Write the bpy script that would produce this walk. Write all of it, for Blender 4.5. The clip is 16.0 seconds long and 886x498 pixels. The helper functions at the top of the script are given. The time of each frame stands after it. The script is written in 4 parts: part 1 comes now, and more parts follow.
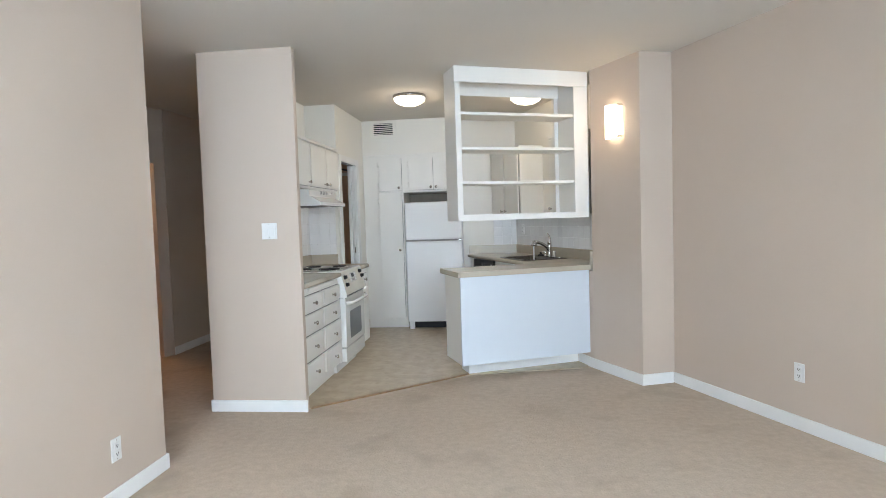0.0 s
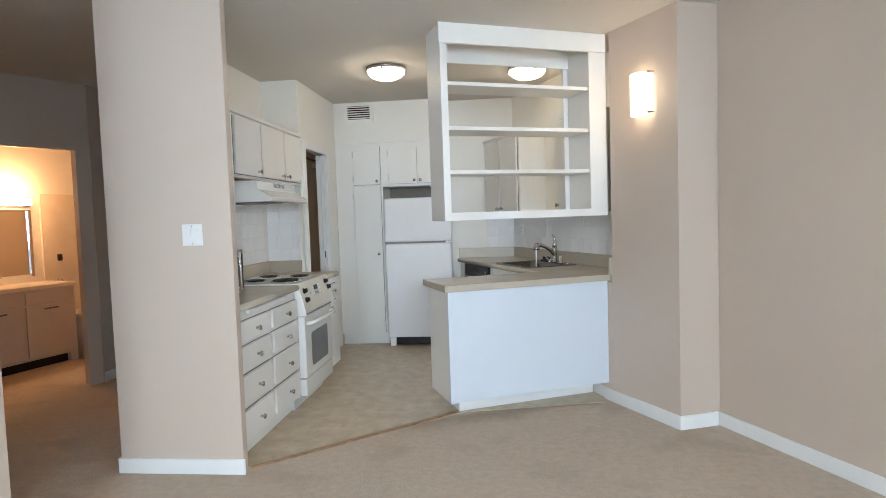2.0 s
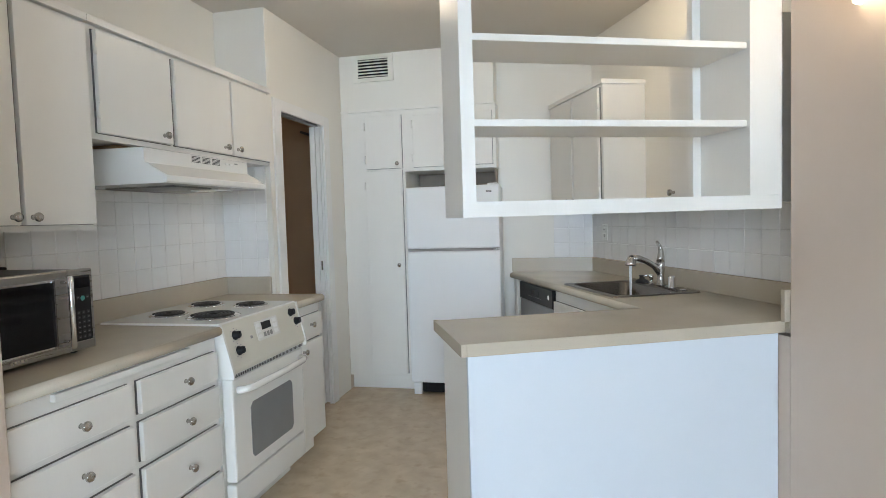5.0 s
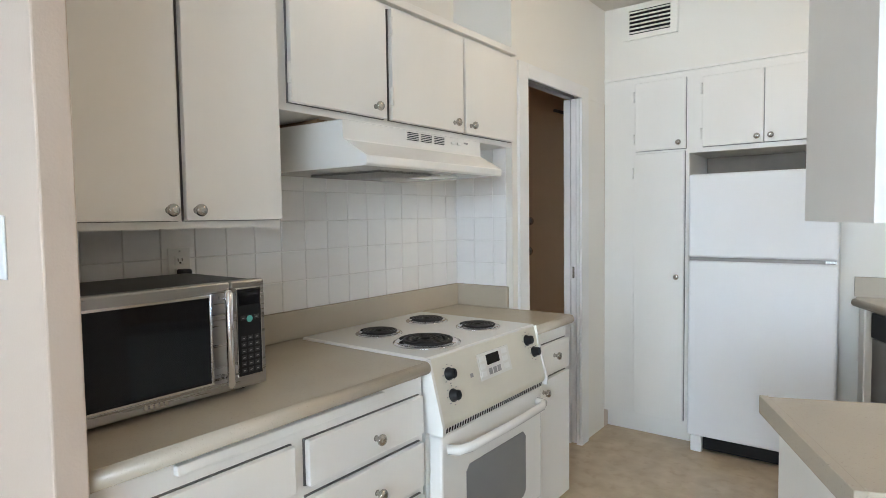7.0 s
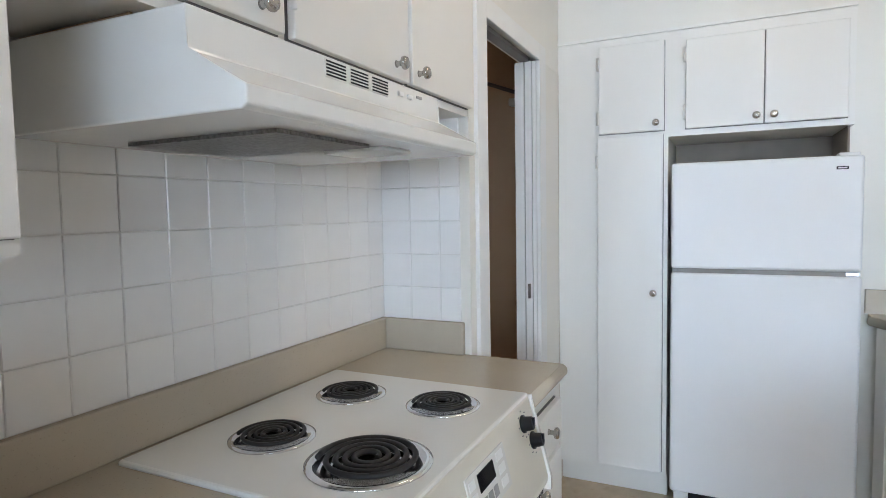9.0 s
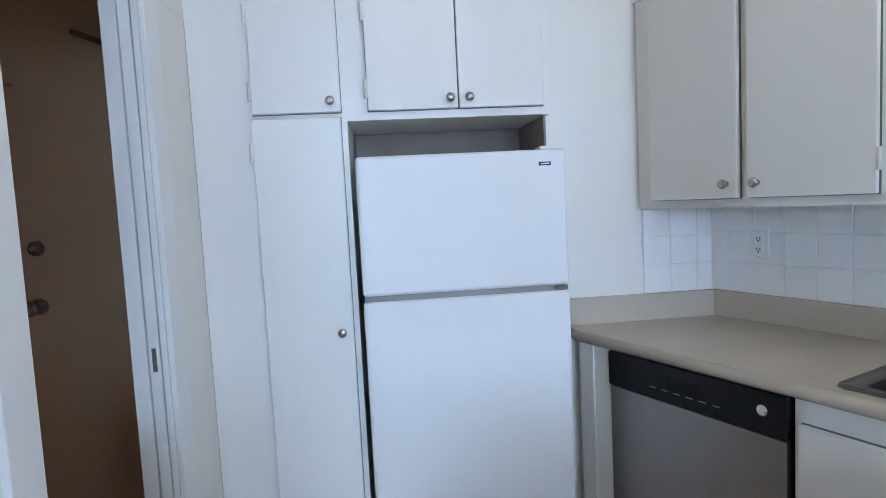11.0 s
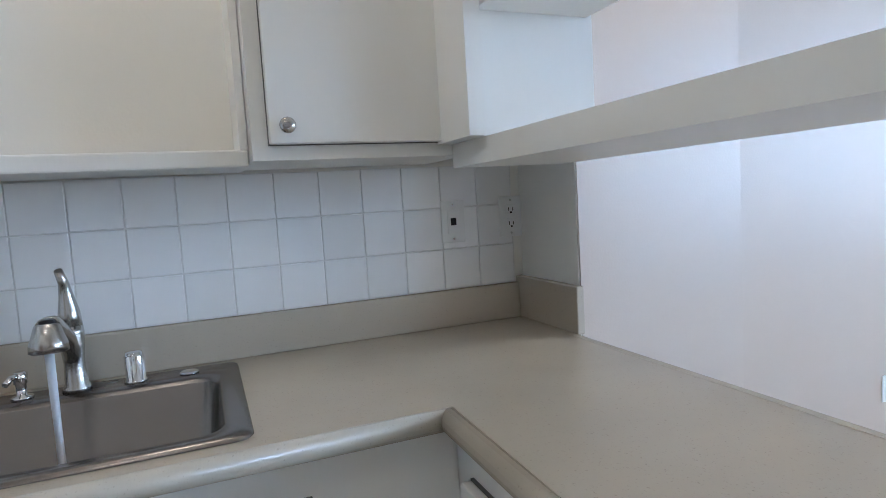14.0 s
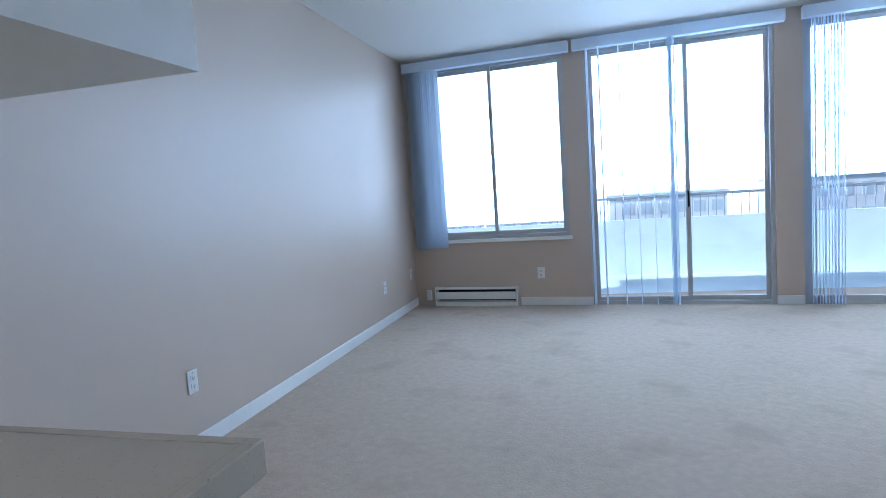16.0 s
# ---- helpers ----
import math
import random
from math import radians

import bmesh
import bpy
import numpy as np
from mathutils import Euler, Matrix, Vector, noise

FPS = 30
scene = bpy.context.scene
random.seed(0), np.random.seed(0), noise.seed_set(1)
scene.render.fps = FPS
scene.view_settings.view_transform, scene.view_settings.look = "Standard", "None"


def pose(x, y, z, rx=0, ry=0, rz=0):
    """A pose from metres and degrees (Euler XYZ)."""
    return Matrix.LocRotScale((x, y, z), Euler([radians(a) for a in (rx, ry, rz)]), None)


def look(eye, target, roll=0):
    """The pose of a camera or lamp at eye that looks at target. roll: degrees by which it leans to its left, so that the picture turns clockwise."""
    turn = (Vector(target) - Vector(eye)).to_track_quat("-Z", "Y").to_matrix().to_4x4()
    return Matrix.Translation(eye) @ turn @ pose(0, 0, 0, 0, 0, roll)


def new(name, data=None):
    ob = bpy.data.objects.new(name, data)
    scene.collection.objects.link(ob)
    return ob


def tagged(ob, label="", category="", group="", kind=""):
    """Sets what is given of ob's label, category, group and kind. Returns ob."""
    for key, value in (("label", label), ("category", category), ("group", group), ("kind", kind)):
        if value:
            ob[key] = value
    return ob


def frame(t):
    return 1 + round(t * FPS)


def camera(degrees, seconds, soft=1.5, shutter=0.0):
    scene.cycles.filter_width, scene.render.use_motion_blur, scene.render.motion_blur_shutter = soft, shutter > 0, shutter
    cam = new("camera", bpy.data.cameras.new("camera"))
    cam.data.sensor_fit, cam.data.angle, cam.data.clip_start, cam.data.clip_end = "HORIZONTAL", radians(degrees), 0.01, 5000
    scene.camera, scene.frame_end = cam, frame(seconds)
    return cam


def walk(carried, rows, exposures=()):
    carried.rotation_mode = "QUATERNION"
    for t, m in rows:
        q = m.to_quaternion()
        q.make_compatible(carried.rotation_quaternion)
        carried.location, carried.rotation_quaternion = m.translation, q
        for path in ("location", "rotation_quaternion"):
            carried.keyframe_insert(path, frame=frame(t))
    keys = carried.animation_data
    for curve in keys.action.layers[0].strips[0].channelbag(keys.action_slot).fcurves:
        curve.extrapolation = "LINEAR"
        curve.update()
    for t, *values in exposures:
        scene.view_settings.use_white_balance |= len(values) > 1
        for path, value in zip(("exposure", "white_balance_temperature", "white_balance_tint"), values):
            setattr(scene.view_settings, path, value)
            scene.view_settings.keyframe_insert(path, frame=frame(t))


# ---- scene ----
cam = camera(74.4, 16.0, 0.8)
PATH = [
    (0, (0.249, 0.37, 1.361), (0.015, 2.353, 1.258), -1.8),
    (0.5, (0.223, 0.561, 1.363), (-0.017, 2.543, 1.253), -1.8),
    (1, (0.187, 0.803, 1.34), (-0.044, 2.786, 1.227), -1.8),
    (1.5, (0.184, 1.101, 1.342), (-0.03, 3.086, 1.226), -1.9),
    (2, (0.184, 1.392, 1.368), (-0.019, 3.379, 1.256), -1.9),
    (2.5, (0.14, 1.668, 1.388), (-0.057, 3.655, 1.272), -1.8),
    (3, (0.118, 1.937, 1.376), (-0.069, 3.925, 1.263), -1.9),
    (3.2, (0.115, 2.059, 1.37), (-0.059, 4.048, 1.259), -1.9),
    (5.3, (0.182, 3.387, 1.332), (-0.41, 5.295, 1.229), -1.6),
    (5.5, (0.146, 3.469, 1.329), (-0.592, 5.325, 1.229), -1.4),
    (6, (0.043, 3.663, 1.354), (-0.958, 5.392, 1.251), -1.0),
    (6.5, (-0.059, 3.834, 1.349), (-1.151, 5.507, 1.249), -1.0),
    (7, (-0.163, 4.018, 1.356), (-1.372, 5.607, 1.246), -0.8),
    (7.5, (-0.289, 4.237, 1.344), (-1.582, 5.76, 1.241), -0.9),
    (8, (-0.502, 4.397, 1.327), (-1.773, 5.939, 1.231), -0.8),
    (8.2, (-0.575, 4.443, 1.332), (-1.795, 6.025, 1.233), -0.7),
    (10.3, (-1.071, 5.232, 1.431), (-1.197, 7.223, 1.283), -2.5),
    (10.5, (-1.056, 5.315, 1.426), (-1.088, 7.309, 1.278), -2.7),
    (11, (-0.958, 5.529, 1.413), (-0.769, 7.513, 1.253), -2.9),
    (11.5, (-0.883, 5.689, 1.384), (-0.387, 7.621, 1.226), -2.9),
    (12, (-0.842, 5.833, 1.36), (0.041, 7.621, 1.2), -3.1),
    (12.5, (-0.755, 5.866, 1.351), (0.456, 7.449, 1.183), -3.4),
    (13, (-0.595, 5.894, 1.343), (0.926, 7.181, 1.165), -3.4),
    (13.5, (-0.51, 5.911, 1.311), (1.291, 6.765, 1.15), -3.4),
    (14, (-0.502, 5.897, 1.27), (1.489, 5.962, 1.098), -3.4),
    (14.5, (-0.536, 5.831, 1.231), (1.392, 5.331, 1.056), -3.4),
    (15, (-0.631, 5.716, 1.197), (1.124, 4.772, 1.034), -4.1),
    (15.5, (-0.726, 5.623, 1.183), (0.825, 4.372, 1.009), -3.9),
    (16, (-0.788, 5.494, 1.185), (0.471, 3.95, 1.003), -3.8),
]
walk(cam, [(t, look(eye, aim, roll)) for t, eye, aim, roll in PATH],
     [(0, 0.38, 6250, 11.5), (3.2, 0.30, 6250, 11), (5.5, 0.46, 6200, 10.5), (8.2, 0.74, 6350, 12.5), (10.3, 0.45, 5200, 13), (11.5, 0.60, 5250, 13), (13, 0.90, 5450, 13), (14, 0.66, 5200, 11.5), (15, 0.44, 4850, 10.5), (16, -0.2, 4850, 9.5)])

# ---- light ----
world = bpy.data.worlds.new("sky")
scene.world = world
world.use_nodes = True
wn = world.node_tree.nodes
sky = wn.new("ShaderNodeTexSky")
sky.sky_type = "NISHITA"
sky.sun_disc = False
sky.sun_elevation, sky.sun_rotation = radians(36), radians(160)
world.node_tree.links.new(sky.outputs[0], wn["Background"].inputs[0])
wn["Background"].inputs[1].default_value = 0.15
SM = Matrix.Rotation(radians(24), 4, "Z")          # frame of the sink wall and the living room
WM = SM @ pose(3.42, -0.72, 0, 0, 0, -4) @ pose(-3.42, 0.72, 0)   # frame of the window wall, a little askew
LM = SM @ pose(3.472, 4.12, 0, 0, 0, 0.1) @ pose(-3.41, -4.12, 0)     # frame of the long living room wall
KM = Matrix.Identity(4)                            # frame of the range and fridge walls
VM = pose(-4.26, 7.06, 0, 0, 0, -15)               # frame of the bathroom vanity


def lamp(name, kind, energy, colour, m, size=0.1, size_y=None):
    d = bpy.data.lights.new(name, kind)
    d.energy, d.color = energy, colour
    if kind == "AREA":
        d.shape, d.size, d.size_y = "RECTANGLE", size, size_y or size
    elif kind == "POINT":
        d.shadow_soft_size = size
    ob = new(name, d)
    ob.matrix_world = m
    return ob


sun = bpy.data.lights.new("sun", "SUN")
sun.energy, sun.angle, sun.color = 5.0, radians(0.5), (1.0, 0.95, 0.87)
new("sun", sun).matrix_world = look((0, 0, 20), Vector((0, 0, 20)) + SM.to_3x3() @ Vector((-0.72, -0.34, -0.59)))
# the sky's light in the three window openings
DAY = (0.655, 0.83, 1.0)
lamp("daylight_window", "AREA", 26, DAY, WM @ look((2.55, -0.95, 1.66), (2.0, 3, 1.2)), 1.46, 1.66)
lamp("daylight_slider_a", "AREA", 58, DAY, WM @ look((0.79, -1.0, 1.78), (1.0, 3.5, 1.2)), 1.5, 1.3)
lamp("daylight_slider_b", "AREA", 60, DAY, WM @ look((-1.05, -1.0, 1.78), (-0.6, 3.5, 1.2)), 1.5, 1.3)
# lamps of the place
WARM = (1.0, 0.74, 0.46)
lamp("kitchen_bulb", "POINT", 3.2, (1.0, 0.80, 0.55), pose(-0.73, 6.2, 2.47), 0.08)
lamp("sink_bulb", "POINT", 2.9, (1.0, 0.80, 0.55), SM @ pose(3.02, 5.72, 2.47), 0.08)
lamp("sconce_bulb", "POINT", 1.7, WARM, SM @ pose(3.08, 4.39, 2.108), 0.05)
lamp("vanity_bulb", "POINT", 24, (1.0, 0.52, 0.22), VM @ pose(-0.36, -0.3, 1.72), 0.1)


# ---- materials ----
def mat(name, colour, rough=0.5, metal=0.0, var=0.06, scale=6.0, bump=0.0, bump_scale=80.0, vary=0.0, stain=None, coat=0.0, spec=0.5, stretch=(1, 1, 1)):
    m = bpy.data.materials.new(name)
    m.use_nodes = True
    n, l = m.node_tree.nodes, m.node_tree.links
    b = n["Principled BSDF"]
    b.inputs["Roughness"].default_value = rough
    b.inputs["Metallic"].default_value = metal
    b.inputs["Coat Weight"].default_value = coat
    b.inputs["Specular IOR Level"].default_value = spec
    tc = n.new("ShaderNodeTexCoord")
    mp = n.new("ShaderNodeMapping")
    mp.inputs["Scale"].default_value = stretch
    l.new(tc.outputs["Object"], mp.inputs["Vector"])
    big = n.new("ShaderNodeTexNoise")
    big.inputs["Scale"].default_value, big.inputs["Detail"].default_value = scale, 5
    l.new(mp.outputs[0], big.inputs["Vector"])
    ramp = n.new("ShaderNodeMapRange")
    ramp.inputs["From Min"].default_value, ramp.inputs["From Max"].default_value = 0.3, 0.7
    ramp.inputs["To Min"].default_value, ramp.inputs["To Max"].default_value = 1 - var, 1 + var
    l.new(big.outputs["Fac"], ramp.inputs["Value"])
    val = ramp.outputs[0]
    if vary:
        info = n.new("ShaderNodeObjectInfo")
        r2 = n.new("ShaderNodeMapRange")
        r2.inputs["To Min"].default_value, r2.inputs["To Max"].default_value = 1 - vary, 1 + vary
        l.new(info.outputs["Random"], r2.inputs["Value"])
        mu = n.new("ShaderNodeMath")
        mu.operation = "MULTIPLY"
        l.new(val, mu.inputs[0]), l.new(r2.outputs[0], mu.inputs[1])
        val = mu.outputs[0]
    mix = n.new("ShaderNodeVectorMath")
    mix.operation = "SCALE"
    mix.inputs[0].default_value = colour
    l.new(val, mix.inputs["Scale"])
    out = mix.outputs[0]
    if stain:
        sc, lo, hi, col = stain
        sn = n.new("ShaderNodeTexNoise")
        sn.inputs["Scale"].default_value, sn.inputs["Detail"].default_value = sc, 6
        l.new(mp.outputs[0], sn.inputs["Vector"])
        sr = n.new("ShaderNodeMapRange")
        sr.inputs["From Min"].default_value, sr.inputs["From Max"].default_value = lo, hi
        l.new(sn.outputs["Fac"], sr.inputs["Value"])
        mx = n.new("ShaderNodeMix")
        mx.data_type = "RGBA"
        l.new(sr.outputs[0], mx.inputs["Factor"])
        l.new(out, mx.inputs["A"])
        mx.inputs["B"].default_value = (*col, 1)
        out = mx.outputs["Result"]
    l.new(out, b.inputs["Base Color"])
    if rough > 0.08:
        rr = n.new("ShaderNodeMapRange")
        rr.inputs["To Min"].default_value, rr.inputs["To Max"].default_value = max(0.03, rough * 0.85), min(1, rough * 1.15)
        l.new(big.outputs["Fac"], rr.inputs["Value"])
        l.new(rr.outputs[0], b.inputs["Roughness"])
    if bump:
        fine = n.new("ShaderNodeTexNoise")
        fine.inputs["Scale"].default_value, fine.inputs["Detail"].default_value = bump_scale, 3
        l.new(mp.outputs[0], fine.inputs["Vector"])
        bp = n.new("ShaderNodeBump")
        bp.inputs["Strength"].default_value, bp.inputs["Distance"].default_value = bump, 0.004
        l.new(fine.outputs["Fac"], bp.inputs["Height"])
        l.new(bp.outputs[0], b.inputs["Normal"])
    return m


def glow(name, colour, strength):
    m = bpy.data.materials.new(name)
    m.use_nodes = True
    b = m.node_tree.nodes["Principled BSDF"]
    b.inputs["Base Color"].default_value = (0.9, 0.88, 0.84, 1)
    b.inputs["Emission Color"].default_value = (*colour, 1)
    b.inputs["Emission Strength"].default_value = strength
    return m


def clear(name, colour, rough=0.0, alpha=None):
    m = bpy.data.materials.new(name)
    m.use_nodes = True
    b = m.node_tree.nodes["Principled BSDF"]
    b.inputs["Base Color"].default_value = (*colour, 1)
    b.inputs["Roughness"].default_value = rough
    b.inputs["Transmission Weight"].default_value = 0.45 if alpha else 1.0
    b.inputs["IOR"].default_value = 1.33 if alpha else 1.45
    return m


BEIGE = mat("beige_wall_paint", (0.57, 0.465, 0.375), 0.42, var=0.02, scale=1.2, bump=0.12, bump_scale=160)
WHITEWALL = mat("white_wall_paint", (0.80, 0.77, 0.70), 0.4, var=0.02, scale=1.5, bump=0.12, bump_scale=150)
CEIL = mat("ceiling_paint", (0.68, 0.64, 0.58), 0.8, var=0.02, scale=1.0, bump=0.2, bump_scale=120)
TRIM = mat("white_trim_paint", (0.80, 0.79, 0.76), 0.35, var=0.03, scale=5, bump=0.08, bump_scale=60)
CARPET = mat("beige_carpet", (0.53, 0.43, 0.335), 0.97, var=0.07, scale=22, bump=1.0, bump_scale=75, stain=(2.6, 0.54, 0.76, (0.42, 0.335, 0.255)), spec=0.1)
VINYL = mat("tan_vinyl_floor", (0.54, 0.43, 0.30), 0.20, var=0.10, scale=9, bump=0.06, bump_scale=30, stain=(16, 0.55, 0.8, (0.44, 0.34, 0.23)))
CAB = mat("white_cabinet_paint", (0.80, 0.775, 0.72), 0.33, var=0.025, scale=3, bump=0.10, bump_scale=70, stretch=(1, 1, 0.25))
# near-black colour for the shadow lines round doors and drawers
CABSHADOW = mat("cabinet_gap_shadow", (0.16, 0.15, 0.14), 0.8)
# white panel; the windows' blue daylight is tinted into its paint
PENPANEL = mat("daylight_tinted_white_panel", (0.66, 0.70, 0.74), 0.5, var=0.006, scale=8, bump=0.03, bump_scale=60)
LAMINATE = mat("speckled_laminate", (0.50, 0.435, 0.34), 0.24, var=0.04, scale=4, bump=0.02, bump_scale=50, stain=(240, 0.62, 0.76, (0.36, 0.31, 0.25)))
TILE = mat("white_wall_tile", (0.86, 0.845, 0.82), 0.10, var=0.02, scale=7, bump=0.05, bump_scale=12, vary=0.03)
GROUT = mat("grout", (0.76, 0.74, 0.70), 0.8, var=0.12, scale=8, bump=0.2)
ENAMEL = mat("white_enamel", (0.82, 0.80, 0.75), 0.18, var=0.01, scale=4, coat=0.3)
FRIDGE = mat("white_fridge_enamel", (0.82, 0.82, 0.81), 0.32, var=0.01, scale=3, bump=0.25, bump_scale=420)
PLASTIC = mat("white_plastic", (0.78, 0.77, 0.74), 0.35, var=0.02)
ALMOND = mat("cream_plastic", (0.68, 0.64, 0.54), 0.4, var=0.03)
BLACK = mat("black_plastic", (0.010, 0.010, 0.011), 0.35, var=0.1, spec=0.25)
GLASSBLACK = mat("black_glass", (0.006, 0.006, 0.008), 0.06, var=0.0, spec=0.25)
KEY = mat("dark_key", (0.022, 0.022, 0.024), 0.45, var=0.1)
# dark brown that puts the fridge niche's shade into colour
NICHESHADE = mat("niche_shade_brown", (0.24, 0.20, 0.16), 0.7, var=0.1, scale=8)
COIL = mat("burner_coil", (0.03, 0.028, 0.027), 0.55, metal=0.4, var=0.3, scale=30)
CHROME = mat("chrome", (0.72, 0.72, 0.73), 0.08, metal=1, var=0.02)
NICKEL = mat("brushed_nickel", (0.50, 0.48, 0.45), 0.25, metal=1, var=0.05, scale=20)
STEEL = mat("brushed_steel", (0.36, 0.345, 0.33), 0.28, metal=1, var=0.015, scale=4, stretch=(1, 1, 30))
SINKSTEEL = mat("satin_sink_steel", (0.23, 0.21, 0.195), 0.26, metal=1, var=0.03, scale=6)
STEELDARK = mat("dishwasher_steel", (0.36, 0.35, 0.35), 0.36, metal=1, var=0.05, scale=10, stretch=(14, 1, 1))
OVENGLASS = mat("grey_oven_glass", (0.23, 0.23, 0.23), 0.12, var=0.03)
WOOD = mat("brown_wood", (0.30, 0.18, 0.09), 0.5, var=0.25, scale=6, bump=0.15, stretch=(1, 8, 1))
DARKWOOD = mat("dark_door_frame", (0.10, 0.075, 0.06), 0.45, var=0.15, scale=5)
# brown door paint, warmed and lightened to stand in for warm hall light
DOORPAINT = mat("warm_lit_brown_door_paint", (0.56, 0.37, 0.22), 0.5, var=0.05, scale=3, bump=0.08)
RUBBER = mat("black_rubber", (0.015, 0.014, 0.014), 0.6, var=0.1)
MESHGREY = mat("filter_mesh", (0.22, 0.21, 0.20), 0.5, metal=0.7, var=0.4, scale=140)
LABELGREY = mat("label_grey", (0.30, 0.29, 0.28), 0.6)
TEAL = mat("teal_button", (0.10, 0.42, 0.38), 0.4)
ALU = mat("aluminium_frame", (0.50, 0.51, 0.52), 0.38, metal=0.8, var=0.05)
BLIND = mat("vinyl_blind", (0.82, 0.83, 0.85), 0.4, var=0.04, scale=3)
bn, bl_ = BLIND.node_tree.nodes, BLIND.node_tree.links
thin = bn.new("ShaderNodeBsdfTranslucent")
thin.inputs["Color"].default_value = (0.80, 0.88, 0.98, 1)
both = bn.new("ShaderNodeMixShader")
both.inputs["Fac"].default_value = 0.5
bl_.new(bn["Principled BSDF"].outputs[0], both.inputs[1])
bl_.new(thin.outputs[0], both.inputs[2])
bl_.new(both.outputs[0], bn["Material Output"].inputs["Surface"])
CONCRETE = mat("painted_concrete", (0.76, 0.84, 0.84), 0.8, var=0.08, scale=2, bump=0.2)
FACADE = mat("far_facade", (0.84, 0.85, 0.85), 0.8, var=0.08, scale=0.3)
FARGLASS = mat("far_window", (0.62, 0.70, 0.74), 0.15)
ASPHALT = mat("asphalt", (0.05, 0.05, 0.05), 0.9, var=0.2, scale=0.2)
MIRROR = mat("mirror", (0.85, 0.85, 0.84), 0.02, metal=1, var=0)
MARBLE = mat("cream_vanity_top", (0.70, 0.62, 0.50), 0.2, var=0.06, scale=5)
VANITY = mat("taupe_vanity_paint", (0.52, 0.46, 0.40), 0.45, var=0.04)
SHADE = glow("lit_glass_shade", (1.0, 0.90, 0.74), 3.4)
SCONCE = glow("lit_sconce_glass", (1.0, 0.82, 0.56), 2.7)
BAR = glow("lit_vanity_glass", (1.0, 0.72, 0.42), 4.5)
PANE = clear("window_glass", (1, 1, 1))
WATER = clear("running_water", (0.97, 0.98, 1.0), 0.35, 1)


# ---- builders ----
BASE = {}


def box(bm, x0, y0, z0, x1, y1, z1, bevel=0.0, seg=2):
    vs = [bm.verts.new((x, y, z)) for z in (z0, z1) for y in (y0, y1) for x in (x0, x1)]
    fs = [bm.faces.new([vs[i] for i in f]) for f in ((0, 2, 3, 1), (4, 5, 7, 6), (0, 1, 5, 4), (2, 6, 7, 3), (0, 4, 6, 2), (1, 3, 7, 5))]
    if bevel:
        es = list({e for f in fs for e in f.edges})
        bmesh.ops.bevel(bm, geom=es, offset=bevel, segments=seg, affect="EDGES", profile=0.5)
    return bm


def B(*a, **k):
    return box(bmesh.new(), *a, **k)


def cyl(bm, p0, p1, r0, r1=None, seg=20, caps=True):
    p0, p1 = Vector(p0), Vector(p1)
    r1 = r0 if r1 is None else r1
    q = (p1 - p0).to_track_quat("Z", "Y")
    rings = []
    for p, r in ((p0, r0), (p1, r1)):
        rings.append([bm.verts.new(p + q @ Vector((r * math.cos(2 * math.pi * i / seg), r * math.sin(2 * math.pi * i / seg), 0))) for i in range(seg)])
    for i in range(seg):
        bm.faces.new((rings[0][i], rings[0][(i + 1) % seg], rings[1][(i + 1) % seg], rings[1][i])).smooth = True
    if caps:
        bm.faces.new(rings[0][::-1]), bm.faces.new(rings[1])
    return bm


def C(*a, **k):
    return cyl(bmesh.new(), *a, **k)


def lathe(bm, at, axis, prof, seg=20):
    """A turned shape: prof gives (radius, distance along axis)."""
    at, q = Vector(at), Vector(axis).to_track_quat("Z", "Y")
    rings = []
    for r, h in prof:
        rings.append([bm.verts.new(at + q @ Vector((r * math.cos(2 * math.pi * i / seg), r * math.sin(2 * math.pi * i / seg), h))) for i in range(seg)])
    for a, b in zip(rings, rings[1:]):
        for i in range(seg):
            bm.faces.new((a[i], a[(i + 1) % seg], b[(i + 1) % seg], b[i])).smooth = True
    bm.faces.new(rings[0][::-1]), bm.faces.new(rings[-1])
    return bm


def tube(bm, pts, r, seg=10, radii=None):
    pts = [Vector(p) for p in pts]
    rings = []
    for i, p in enumerate(pts):
        d = (pts[min(i + 1, len(pts) - 1)] - pts[max(i - 1, 0)]).normalized()
        up = Vector((0, 0, 1)) if abs(d.z) < 0.9 else Vector((1, 0, 0))
        u = d.cross(up).normalized()
        v = u.cross(d)
        rr = radii[i] if radii else r
        rings.append([bm.verts.new(p + rr * (math.cos(2 * math.pi * k / seg) * u + math.sin(2 * math.pi * k / seg) * v)) for k in range(seg)])
    for a, b in zip(rings, rings[1:]):
        for i in range(seg):
            bm.faces.new((a[i], a[(i + 1) % seg], b[(i + 1) % seg], b[i])).smooth = True
    bm.faces.new(rings[0][::-1]), bm.faces.new(rings[-1])
    return bm


def prism(bm, outline, axis, a, b, bevel=0.0):
    """An outline of (u, v) pulled along x, y or z from a to b."""
    def at(u, v, w):
        return {"x": (w, u, v), "y": (u, w, v), "z": (u, v, w)}[axis]
    lo, hi = [bm.verts.new(at(u, v, a)) for u, v in outline], [bm.verts.new(at(u, v, b)) for u, v in outline]
    fs = [bm.faces.new(lo), bm.faces.new(hi[::-1])]
    for i in range(len(lo)):
        j = (i + 1) % len(lo)
        fs.append(bm.faces.new((lo[i], hi[i], hi[j], lo[j])))
    if bevel:
        bmesh.ops.bevel(bm, geom=list({e for f in fs for e in f.edges}), offset=bevel, segments=2, affect="EDGES", profile=0.5)
    bmesh.ops.recalc_face_normals(bm, faces=bm.faces)
    return bm


def P(*a, **k):
    return prism(bmesh.new(), *a, **k)


